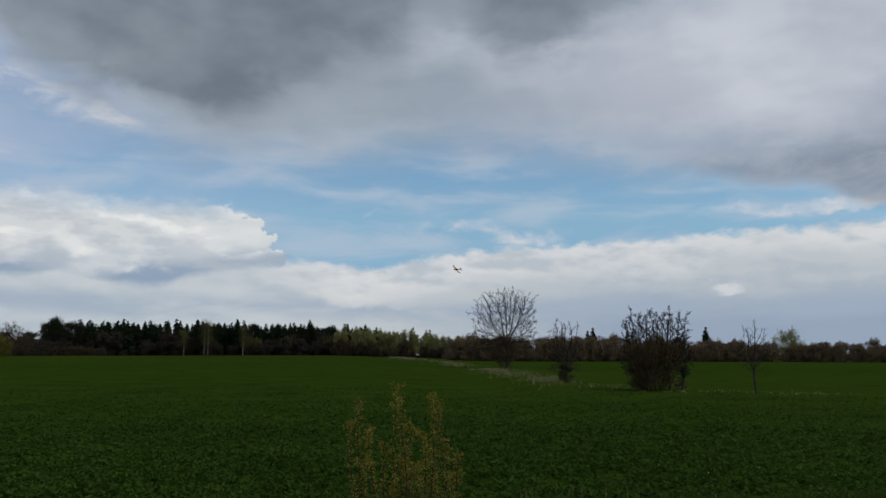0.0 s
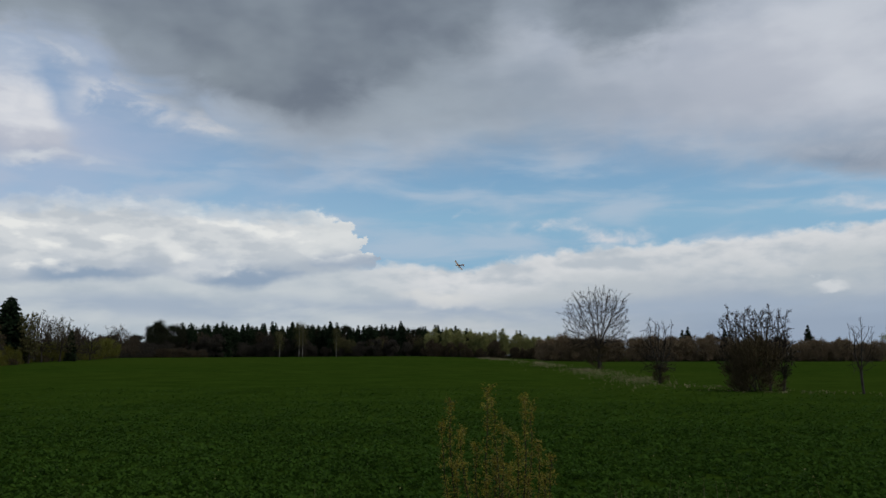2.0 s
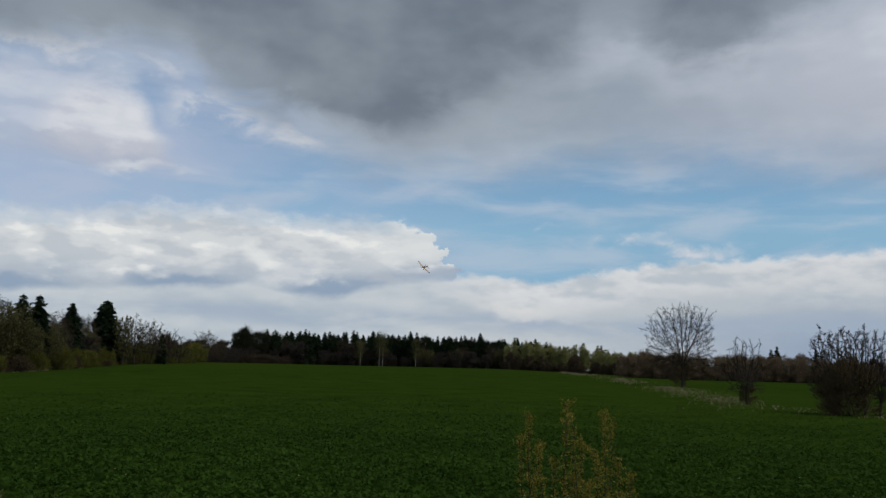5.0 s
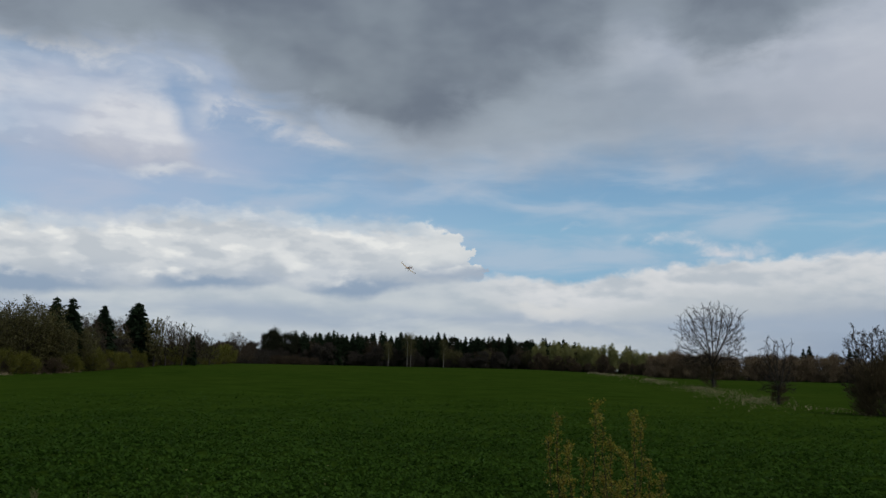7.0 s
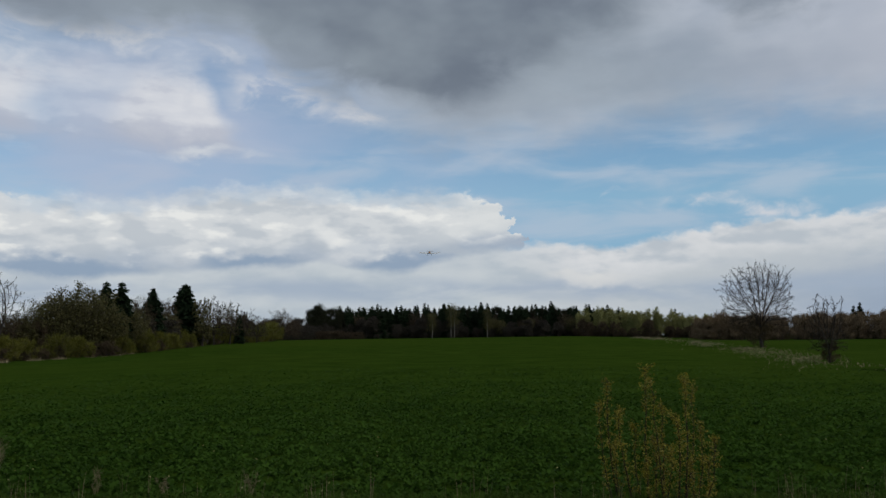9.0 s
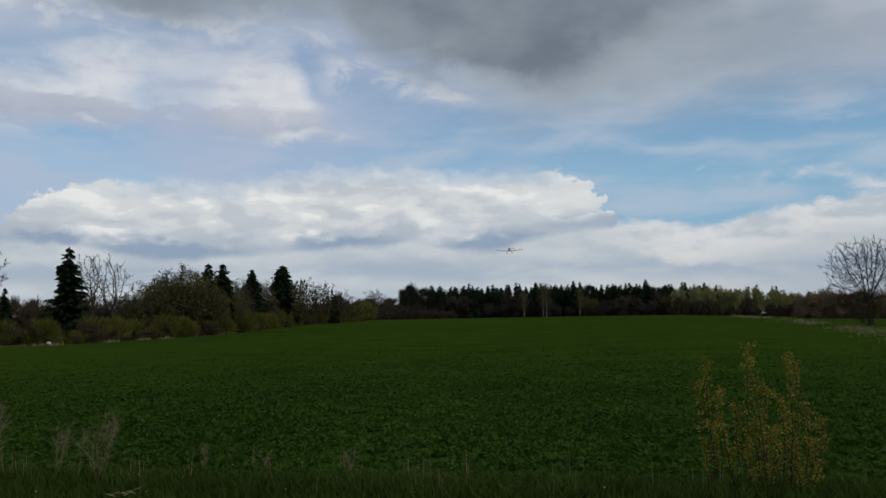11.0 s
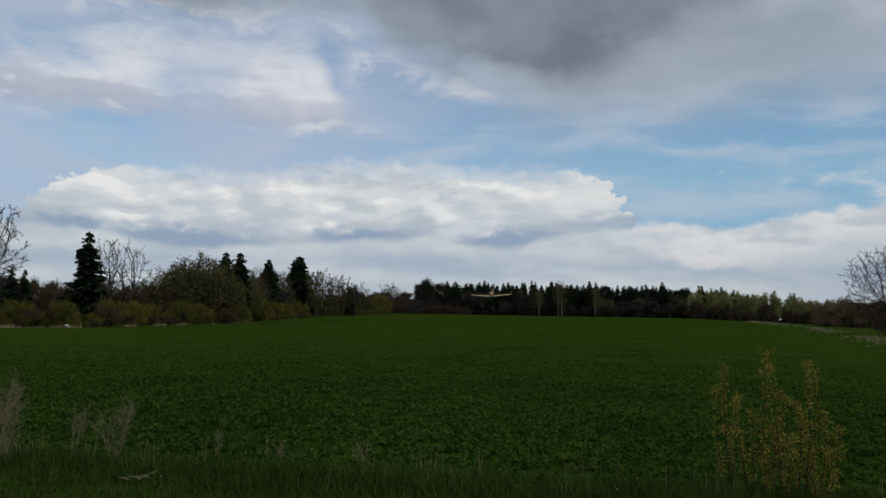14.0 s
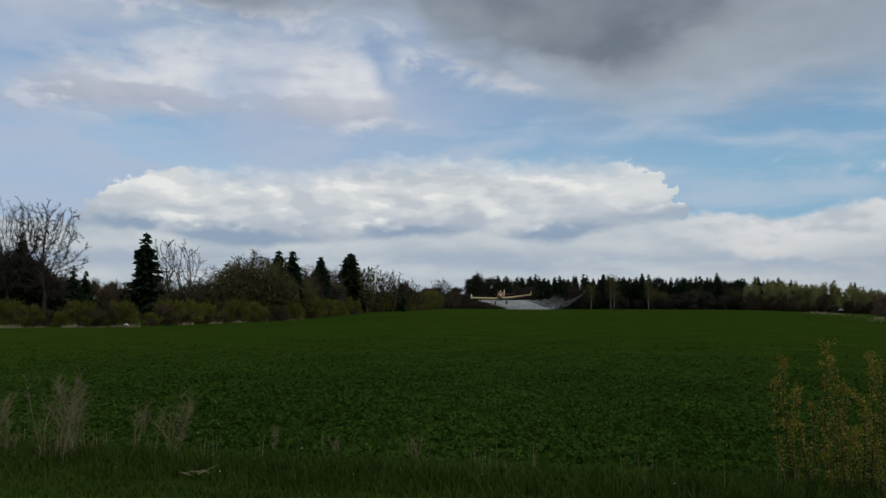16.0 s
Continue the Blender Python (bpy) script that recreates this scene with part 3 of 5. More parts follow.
def leafy_meshes(seed, h, w, material, blobs=26, per=70, size=0.2, base=0.12, trunk_mat=None, stems=4, feather=14):
    """A twiggy tree or bush: stems with uneven clumps of small leaves between gaps."""
    rng = np.random.default_rng(seed)
    wood, crown = Soup(), Soup()
    cs = []
    for i in range(blobs):
        t = base + (1 - base) * rng.random() ** 0.8
        rr = w / 2 * math.sqrt(max(0.05, 1 - ((t - 0.45) / 0.62) ** 2)) * math.sqrt(rng.random())
        a = rng.random() * 6.28
        cs.append((rr * math.cos(a), rr * math.sin(a), h * t * (0.86 + 0.14 * rng.random())))
    cs = np.array(cs)
    for s in range(stems):
        p0 = np.array([rng.normal(0, 0.06 * w), rng.normal(0, 0.06 * w), -0.15])
        p1 = cs[rng.integers(len(cs))]
        mid = (p0 + p1) / 2 + rng.normal(0, 0.04, 3) * h
        wood.tube([p0, mid, p1], [0.014 * h, 0.010 * h, 0.004 * h], 5)
        for q in range(6):
            e = cs[rng.integers(len(cs))]
            st = p0 + (mid - p0) * (0.5 + 0.5 * rng.random())
            wood.tube([st, (st + e) / 2 + rng.normal(0, 0.03, 3) * h, e], [0.007 * h, 0.005 * h, 0.002 * h], 3)
    n = blobs * per
    rad = (0.10 + 0.09 * rng.random(blobs)) * (h + w) / 2
    off = unit(rng.normal(0, 1, (n, 3))) * rng.random((n, 1)) ** 0.55 * np.repeat(rad, per)[:, None] * np.array([1.3, 1.3, 1.0])
    c = np.repeat(cs, per, axis=0) + off
    c = c[c[:, 2] > 0.02]
    n = len(c)
    along = unit(rng.normal(0, 1, (n, 3)) + np.array([0, 0, 0.5])) * (size * (0.5 + rng.random((n, 1))))
    across = unit(np.cross(along, rng.normal(0, 1, (n, 3)))) * np.linalg.norm(along, axis=1, keepdims=True) * 0.45
    crown.cards(c, along, across)
    m = feather * blobs
    tops = cs[rng.integers(len(cs), size=m)] + unit(rng.normal(0, 1, (m, 3))) * 0.08 * (h + w) * rng.random((m, 1))
    out = unit(tops - np.array([0, 0, 0.2 * h])) + np.array([0, 0, 0.9]) + rng.normal(0, 0.2, (m, 3))
    twig = unit(out) * (0.035 * (h + w)) * (0.6 + 0.8 * rng.random((m, 1)))
    crown.cards(tops + twig, twig, unit(np.cross(twig, rng.normal(0, 1, (m, 3)))) * (0.0022 * (h + w) + 0.006))
    return wood.mesh("stem", trunk_mat or M_BARK), crown.mesh("crown", material)


def grown_meshes(seed, h, w, leaf_material, per=3, size=0.08, spread=0.12, **kw):
    """Wood and leaves of an open-crowned tree in young leaf."""
    trunk, crown, ends = bare_tree(seed, h, w, **kw)
    trunk.put(np.concatenate(crown.v), np.concatenate(crown.f))
    leaves = Soup()
    leaf_cloud(leaves, np.random.default_rng(seed + 1), ends, per, spread, size)
    return trunk.mesh("trunk", M_TWIG), leaves.mesh("crown", leaf_material)


def stand(name, label, category, az, d, meshes, group="", turn=0.0, sink=0.05, scale=1.0, wood="trunk"):
    ob = thing(name, label, category, group)
    ob.matrix_basis = pose(*spot(az, d, sink), 0, 0, turn) @ Matrix.Scale(scale, 4)
    under(wood, meshes[0], ob)
    under("crown", meshes[1], ob)
    return ob


# trees on the strip between the fields
put_bare("tall leafless tree with a rounded crown on the field strip", -4.24, 110, 11, 10.9, 8.9, fork=0.24, points=3000, limbs=19, splay=1.0, tips=6, twig=0.0095, girth=0.2, rise=0.10, crook=0.04, belly=0.85)
put_bare("small leafless tree with upright crown in dry grass", -8.1, 53, 12, 4.2, 2.3, fork=0.16, points=900, limbs=9, splay=0.5, tips=4, crook=0.05, twig=0.007, girth=0.075, rise=0.3, belly=0.75)
put_bare("slender dead-looking young tree in the field strip", -20.0, 41, 14, 3.5, 1.45, fork=0.26, points=230, limbs=5, splay=0.4, twig=0.008, girth=0.055, rise=0.35, belly=1.2, tips=2)

# spruces and trees of the hedge row
stand("spruce", "dark spruce with drooping layered branches behind the hedge", "tree", 46.1, 88, spruce_meshes(21, 9.2, 2.05, 18, 12, 0.6, 0.14, ragged=0.32, taper=0.5))
stand("spruce", "broad dense dark spruce in the hedge row", "tree", 33.0, 154, spruce_meshes(22, 11.2, 2.85, 36, 17, 0.85, 0.02, ragged=0.15, taper=0.33))
stand("spruce", "slim dark spruce in the hedge row", "tree", 35.0, 135, spruce_meshes(23, 9.6, 2.35, 26, 14, 0.7, 0.04, ragged=0.25, taper=0.5))
stand("spruce", "dark spruce top above the leafing trees", "tree", 37.75, 117, spruce_meshes(24, 9.6, 1.8, 26, 14, 0.7, 0.04, taper=0.38))
stand("spruce", "dark spruce top above the leafing trees", "tree", 36.85, 118, spruce_meshes(25, 9.6, 1.75, 26, 14, 0.7, 0.04, taper=0.38))
stand("spruce", "small young spruce in the hedge", "tree", 50.3, 84, spruce_meshes(26, 5.6, 1.4, 16, 8, 0.4, 0.04))
stand("spruce", "small young spruce in the hedge", "tree", 49.6, 86, spruce_meshes(27, 5.2, 1.3, 16, 8, 0.4, 0.04))
stand("spruce", "ragged dark spruce among bare trees", "tree", 53.2, 88, spruce_meshes(28, 8.8, 2.5, 22, 10, 0.55, 0.04, ragged=0.4))
stand("spruce", "small dark spruce among bare trees", "tree", 29.6, 165, spruce_meshes(29, 5.8, 1.2, 16, 8, 0.5, 0.04))
put_bare("tall bare tree with budding twigs at the hedge", 51.9, 85, 31, 11.8, 6.8, leaves=M_TWIG, leaf_per=1, leaf_size=0.06, fork=0.28, points=1150, limbs=7, splay=0.6, twig=0.017, girth=0.15, crook=0.09, tips=3, belly=0.95)
put_bare("tall bare tree with budding twigs at the hedge", 53.8, 87, 32, 12.3, 7.2, leaves=M_TWIG, leaf_per=1, leaf_size=0.06, fork=0.25, points=1250, limbs=7, splay=0.6, twig=0.017, girth=0.16, crook=0.14, belly=0.95)
put_bare("crooked tree with thin young foliage beside the spruce", 43.7, 90, 33, 8.8, 4.2, leaves=M_OLIVE, leaf_per=1, leaf_size=0.055, fork=0.32, points=420, limbs=4, splay=0.55, twig=0.017, girth=0.15, crook=0.2, belly=0.9)
put_bare("crooked tree with thin young foliage beside the spruce", 44.9, 93, 34, 9.6, 3.2, leaves=M_OLIVE, leaf_per=2, leaf_size=0.06, fork=0.3, points=420, limbs=4, splay=0.4, twig=0.016, girth=0.14, crook=0.16)
for i, (az, d, h, w) in enumerate(((31.9, 150, 8.9, 3.6), (31.2, 158, 9.2, 4.4), (30.2, 162, 8.5, 5.2), (29.3, 170, 7.2, 5.0), (28.5, 180, 6.0, 4.6))):
    put_bare("bare tree with first pale leaves in the hedge row", az, d, 35 + i, h, w, leaves=M_OLIVE if i in (0, 2) else M_TWIG, leaf_per=3 if i == 0 else 1, leaf_size=0.11 if i == 0 else 0.08, fork=0.18, points=560, limbs=6, splay=0.5, twig=0.022, girth=0.13, crook=0.14)
put_bare("pale leafless round-crowned tree rising behind the forest", 21.45, 362, 46, 14.6, 8.5, fork=0.3, points=600, limbs=8, splay=0.7, twig=0.024, girth=0.2)
put_bare("pale leafless tree rising behind the forest end", 5.0, 352, 47, 12.6, 6.0, fork=0.3, points=400, limbs=8, splay=0.6, twig=0.024, girth=0.18)

SH_BROWN = [leafy_meshes(60 + i, 5.4, 5.2, M_BROWN, 40, 120, 0.12, 0.0, feather=26) for i in range(4)]
SH_DARK = [leafy_meshes(70 + i, 6.0, 5.0, M_DARKBR, 44, 160, 0.16, 0.02) for i in range(3)]
SH_MID = [leafy_meshes(75 + i, 6.0, 5.0, M_MIDBR, 44, 130, 0.10, 0.0, feather=40) for i in range(3)]
SH_LOW = [leafy_meshes(85 + i, 2.2, 3.0, M_MIDBR, 34, 110, 0.06, 0.0, feather=30) for i in range(2)]
SH_YELLOW = [leafy_meshes(80 + i, 2.7, 3.9, M_YELLOW, 40, 120, 0.05, 0.0, feather=45) for i in range(3)]
SH_OLIVE = [grown_meshes(90 + i, 8.2, 5.6, M_OLIVE, 7, 0.085, 0.2, fork=0.2, points=520, limbs=8, splay=0.75, twig=0.02, girth=0.16, crook=0.14) for i in range(3)]
SH_BARE = [grown_meshes(95 + i, 8.0, 5.8, M_MIDBR, 6, 0.075, 0.2, fork=0.15, points=480, limbs=8, splay=0.7, twig=0.02, girth=0.15, crook=0.12) for i in range(2)]
SH_PALE = [grown_meshes(100 + i, 10.0, 3.0, M_PALE, 10, 0.11, 0.22, fork=0.16, points=260, limbs=4, splay=0.25, twig=0.02, girth=0.13, rise=0.5) for i in range(4)]
SPR = [spruce_meshes(110 + i, 12.4, 1.9 + 0.25 * i, 18, 9, 0.95, 0.03, ragged=0.3, taper=0.42 + 0.06 * i) for i in range(5)]
PINE = [leafy_meshes(120 + i, 12.0, 3.6 + 0.7 * i, M_PINE, 44, 150, 0.17, 0.3) for i in range(3)]


def sown(meshes, name, label, category, group, spots, seed, base_scale=1.0, wood="trunk", jitter=0.12):
    rng = np.random.default_rng(seed)
    protos = []
    for n, (az, d, s) in enumerate(spots):
        k = n % len(meshes)
        sc = s * base_scale * (1 + jitter * rng.normal())
        m = pose(*spot(az, d, 0.05), 0, 0, 360 * rng.random())
        if k >= len(protos):
            ob = stand(name, label, category, az, d, meshes[k], group, wood=wood)
            protos.append(ob)
        else:
            ob = copy_thing(protos[k], m)
        ob.matrix_basis = m @ Matrix.Scale(sc, 4)


rng = np.random.default_rng(7)
# round leafing trees of the hedge row
sown(SH_OLIVE, "leafing_tree", "rounded tree in olive young leaf in the hedge row", "tree", "hedge row trees",
     [(41.4, 106, 0.86), (40.3, 108, 1.0), (39.3, 110, 1.07), (38.3, 112, 1.05), (37.3, 112, 0.74), (36.2, 118, 0.72), (42.4, 105, 0.66), (40.8, 112, 0.9), (38.8, 118, 0.98), (36.0, 128, 0.8), (34.2, 146, 0.78)], 1, jitter=0.04)
sown(SH_BARE, "leafless_tree", "rounded brown tree with swelling buds beyond the hedge row", "tree", "",
     [(26.9, 240, 1.08), (27.7, 236, 0.86), (26.1, 250, 0.85), (34.3, 150, 1.05), (36.0, 132, 1.0), (35.5, 140, 0.98), (33.9, 158, 1.1), (32.3, 160, 0.95), (30.6, 170, 0.95), (29.7, 178, 0.85)], 14, jitter=0.03)
# brown thicket behind the hedge
sown(SH_MID, "thicket_bush", "dark brown leafless thicket bush behind the hedge", "bush", "thicket bushes",
     [(a, float(np.interp(a, (27, 31, 34, 37, 42, 62), (215, 172, 140, 118, 98, 84))) + 6 + 5 * rng.random(), 0.5 + 0.32 * rng.random()) for a in np.arange(28.0, 62.0, 0.6)], 2, wood="stem")
sown(SH_MID, "thicket_bush", "grey-brown leafless thicket behind the hedge row", "bush", "thicket bushes",
     [(a + 0.2 * rng.normal(), 104 + 6 * rng.random(), 0.42 + 0.16 * rng.random()) for a in np.arange(41.5, 61, 0.7)], 28, wood="stem")
sown(SH_DARK, "thicket_bush", "tall dark thicket among the bare trees", "bush", "thicket bushes",
     [(50.6, 89, 0.62), (51.6, 92, 0.8), (52.7, 93, 1.0), (53.8, 92, 1.05), (54.9, 93, 0.95), (56.5, 93, 0.9)], 23, wood="stem")
sown(SH_DARK, "thicket_bush", "dark leafless thicket between the spruces", "bush", "thicket bushes",
     [(41.3, 109, 0.62), (40.4, 111, 0.8), (39.6, 113, 0.86), (38.6, 114, 0.86), (37.6, 119, 0.86), (36.3, 124, 0.72), (35.6, 132, 0.7), (34.0, 144, 0.62), (32.2, 154, 0.7)], 24, wood="stem")
# low brown bushes along the field edge
sown(SH_LOW, "thicket_bush", "low grey-brown leafless bush at the field edge", "bush", "field edge bushes",
     [(a + 0.3 * rng.normal(), float(np.interp(a, (27, 30.7, 33.7, 37.4, 42, 46, 62), (211, 169, 137, 109, 94, 80, 77))) + 1.5 * rng.random(), 0.4 + 0.4 * rng.random()) for a in np.arange(28, 61, 0.9)], 31, wood="stem")
# yellow-green front bushes
sown(SH_YELLOW, "hedge_bush", "yellow-green leafing bush at the field edge", "bush", "hedge bushes",
     [(a + 0.3 * rng.normal(), float(np.interp(a, (27, 30.7, 33.7, 37.4, 42, 46, 62), (210, 168, 136, 108, 93, 79, 76))) + 2 * rng.random(), float(np.interp(a, (27, 31, 36, 62), (1.65, 1.3, 0.85, 0.7))) * (0.6 + 0.55 * rng.random())) for a in np.concatenate([np.arange(27.2, 36.5, 0.42), np.arange(37.0, 61, 1.3)])], 3, wood="stem")
sown(SH_DARK, "thicket_bush", "dark brown thicket joining hedge row and forest", "bush", "thicket bushes",
     [(29.5 - 0.32 * i, 205 + 7.5 * i, 0.6 + 0.3 * rng.random()) for i in range(16)], 21, wood="stem")
sown(SH_MID, "thicket_bush", "grey-brown thicket behind hedge row and forest", "bush", "thicket bushes",
     [(a, 352 + 6 * rng.random(), 0.75 + 0.3 * rng.random()) for a in np.arange(31.0, 21.5, -0.33)], 22, wood="stem")
sown(SH_LOW, "thicket_bush", "low brown bush at the forest corner", "bush", "field edge bushes",
     [(a, 312 + 4 * rng.random(), 1.0 + 0.5 * rng.random()) for a in np.arange(29.0, 21.5, -0.3)], 25, wood="stem")
# spruce forest
sown(PINE, "pine", "dark dense round-topped pine at the wood's corner", "tree", "forest pines",
     [(25.0, 326, 0.98), (24.6, 327, 1.04), (24.2, 328, 1.06), (23.7, 330, 1.02), (24.4, 336, 1.05), (23.2, 331, 1.0), (22.8, 335, 0.9)], 4, jitter=0.03)
spots = []
for row, d in enumerate((334, 342, 352)):
    for a in np.arange(22.9, 4.6 if row else 5.6, -0.32):
        spots.append((a + 0.2 * rng.normal(), d + 3 * rng.normal(), (0.96 + 0.04 * row) * (0.86 + 0.19 * rng.random()) * float(np.interp(a, (4, 9, 23), (0.92, 1.0, 1.05)))))
sown(SPR, "spruce", "dark spruce of the far forest edge", "tree", "forest spruces", spots, 5, jitter=0.05)
sown(PINE, "pine", "dark round-topped pine among the spruces of the forest", "tree", "forest pines",
     [(a + 0.3 * rng.normal(), 340 + 10 * rng.random(), 0.9 + 0.12 * rng.random()) for a in np.concatenate([np.arange(20.5, 15.0, -1.7), np.arange(14.2, 6.5, -0.8)])], 41, jitter=0.03)
spots = [(a + 0.2 * rng.normal(), 325 + 4 * rng.random(), 0.55 + 0.75 * rng.random() ** 2) for a in np.arange(27.6, 4.0, -0.4)]
sown(SH_DARK, "thicket_bush", "dark brown leafless undergrowth at the forest edge", "bush", "forest undergrowth", spots, 6, wood="stem")
spots = [(a + 0.2 * rng.normal(), 329 + 4 * rng.random(), 0.85 + 0.4 * rng.random()) for a in (24.4, 23.6, 22.6, 21.9, 20.1, 19.4, 18.2, 17.4, 12.6, 11.0, 10.1, 8.4, 7.2)]
sown(SH_BARE, "leafless_tree", "brown leafless broadleaf at the forest edge", "tree", "forest broadleaves", spots, 61)
sown(SH_OLIVE, "leafing_tree", "olive leafing broadleaf before the dark forest", "tree", "forest broadleaves",
     [(12.9, 328, 1.02), (12.3, 327, 0.9), (10.4, 328, 0.95), (7.6, 327, 0.95)], 62, jitter=0.03)
# leafing end of the forest
spots = [(a + 0.2 * rng.normal(), 320 + 12 * rng.random(), float(np.interp(a, (-2, -0.5, 2, 6.5), (0.78, 0.94, 1.08, 1.16))) * (0.82 + 0.24 * rng.random())) for a in np.arange(6.9, -2.0, -0.2)]
sown(SH_PALE, "leafing_tree", "slender tree in pale green first leaf at the forest end", "tree", "pale forest trees", spots, 8, jitter=0.05)
spots = [(a + 0.2 * rng.normal(), 330 + 5 * rng.random(), 0.75 + 0.5 * rng.random()) for a in np.arange(7.5, -1.8, -0.36)]
sown(SH_DARK, "thicket_bush", "dark brown undergrowth below pale leafing trees", "bush", "forest undergrowth", spots, 9, wood="stem")
sown(SH_MID, "thicket_bush", "brown undergrowth along the pale leafing trees", "bush", "forest undergrowth",
     [(a + 0.1 * rng.normal(), 317 + 3 * rng.random(), 0.4 + 0.5 * rng.random() ** 1.5) for a in np.arange(7.4, -1.8, -0.33)], 26, wood="stem")
sown(SPR, "spruce", "dark spruce among pale leafing trees at the forest end", "tree", "forest spruces",
     [(a, 345 + 6 * rng.random(), 0.8 + 0.15 * rng.random()) for a in (6.6, 6.1, 5.5, 5.0, 4.2, 3.6, 2.2, 0.9)], 27)
# far brown hedge on the right
spots = []
for row in range(2):
    for a in np.arange(-0.6, -46, -0.47):
        spots.append((a + 0.2 * rng.normal(), 224 + 7 * row + 3 * rng.random(), float(np.interp(a, (-46, -27, -18, -4, 0), (0.66, 0.72, 0.88, 1.1, 1.12))) * (0.88 + 0.2 * rng.random())))
sown(SH_BROWN, "hedge_tree", "reddish brown budding hedgerow tree beyond the fields", "tree", "far hedgerow", spots, 10)
for az, d, s in ((-9.95, 240, 0.76), (-9.6, 242, 0.7), (-12.2, 236, 0.7), (-17.1, 238, 0.76), (-12.5, 240, 0.68)):
    sown([SPR[int(-az) % 4]], "spruce", "far dark spruce above the brown hedgerow", "tree", "far spruces", [(az, d, s)], 11, jitter=0.0)
stand("leafing_tree", "far yellow-green rounded tree above the brown hedgerow", "tree", -21.9, 232, leafy_meshes(134, 7.4, 7.4, M_PALE, 50, 130, 0.12, 0.15, feather=20))
sown([SH_PALE[0]], "leafing_tree", "far pale tree above the brown hedgerow", "tree", "", [(-23.3, 238, 0.52)], 13, jitter=0)


def birch(az, d, h, seed, crown_w=3.2):
    rng = np.random.default_rng(seed)
    t, c = Soup(), Soup()
    t.tube([(0, 0, -0.2), (0.1, 0, h * 0.4), (0.0, 0, h * 0.75), (0.1, 0, h * 0.95)], [0.12, 0.09, 0.05, 0.02], 6)
    pts = np.stack([rng.normal(0, crown_w / 4, 120), rng.normal(0, crown_w / 4, 120), h * (0.3 + 0.7 * rng.random(120) ** 0.8)], 1)
    leaf_cloud(c, rng, pts, 22, 0.45, 0.10)
    return place_tree("birch", "birch with white trunk and pale green crown at the forest edge", "tree", az, d, t, [("crown", c.mesh("crown", M_OLIVE))], "birches", trunk_mat=M_BIRCH)


for i, (az, h) in enumerate(((16.89, 9.0), (15.63, 12.6), (15.40, 12.2), (13.2, 10.5))):
    birch(az, 321 + 0.6 * i, h, 200 + i, 3.6 if i in (1, 2) else 2.6)

# the twin-crowned thicket on the strip
for az, d, h, w, seed in ((-13.0, 43.5, 4.25, 2.3, 41), (-14.75, 43.2, 4.3, 2.4, 42), (-15.5, 43.4, 3.0, 1.0, 43)):
    put_bare("thicket tree with budding twigs on the field strip", az, d, seed, h, w, leaves=M_TWIG, leaf_per=1, leaf_size=0.03, fork=0.2, points=int(160 * w * h ** 0.5), limbs=9, splay=0.5, tips=4, crook=0.05, twig=0.007, girth=0.07, rise=0.3, belly=1.0)
stand("thicket_bush", "dense brown leafless bush below the twin trees", "bush", -14.0, 42.6, leafy_meshes(131, 2.4, 2.5, M_THICK, 70, 190, 0.035, 0.0, feather=50), wood="stem")
stand("thicket_bush", "low brown leafless bush at the foot of the small tree", "bush", -8.2, 53.4, leafy_meshes(132, 1.2, 1.2, M_THICK, 24, 90, 0.03, 0.02), wood="stem")
stand("thicket_bush", "dark bush round the foot of the tall tree", "bush", -4.25, 110.5, leafy_meshes(133, 3.4, 2.6, M_THICK, 40, 120, 0.06, 0.02), wood="stem")


# ---- crop, grass and weeds ----
def blades(name, label, material, pts, heights, width, rng, per=1, lean=0.35, spread=0.05):
    n = len(pts) * per
    p = np.repeat(pts, per, axis=0) + np.concatenate([rng.normal(0, spread, (n, 2)), np.zeros((n, 1))], 1)
    h = np.repeat(heights, per) * (0.55 + 0.7 * rng.random(n))
    a = rng.random(n) * 6.283
    tip = np.stack([np.cos(a), np.sin(a), np.zeros(n)], 1) * (h * lean * rng.random(n))[:, None]
    side = np.stack([-np.sin(a), np.cos(a), np.zeros(n)], 1) * (np.repeat(np.broadcast_to(width, len(pts)), per) * (0.6 + 0.8 * rng.random(n)))[:, None]
    up = np.stack([np.zeros(n), np.zeros(n), h], 1)
    v = np.stack([p - side, p + side, p + side * 0.7 + up * 0.55 + tip * 0.35, p - side * 0.7 + up * 0.55 + tip * 0.35, p + up + tip + side * 0.1, p + up + tip - side * 0.1], 1).reshape(-1, 3)
    b = np.arange(n)[:, None] * 6
    f = np.concatenate([b + np.array([[0, 1, 2, 3]]), b + np.array([[3, 2, 4, 5]])], 0)
    return tagged(new(name, np_mesh(name, v, f, material)), label, "grass", kind="stuff")


def fan(rng, n, d0, d1, a0=-34.0, a1=60.0):
    d = np.sqrt(rng.uniform(d0 * d0, d1 * d1, n))
    a = np.radians(rng.uniform(a0, a1, n))
    x, y = -d * np.sin(a), d * np.cos(a)
    return x, y, d


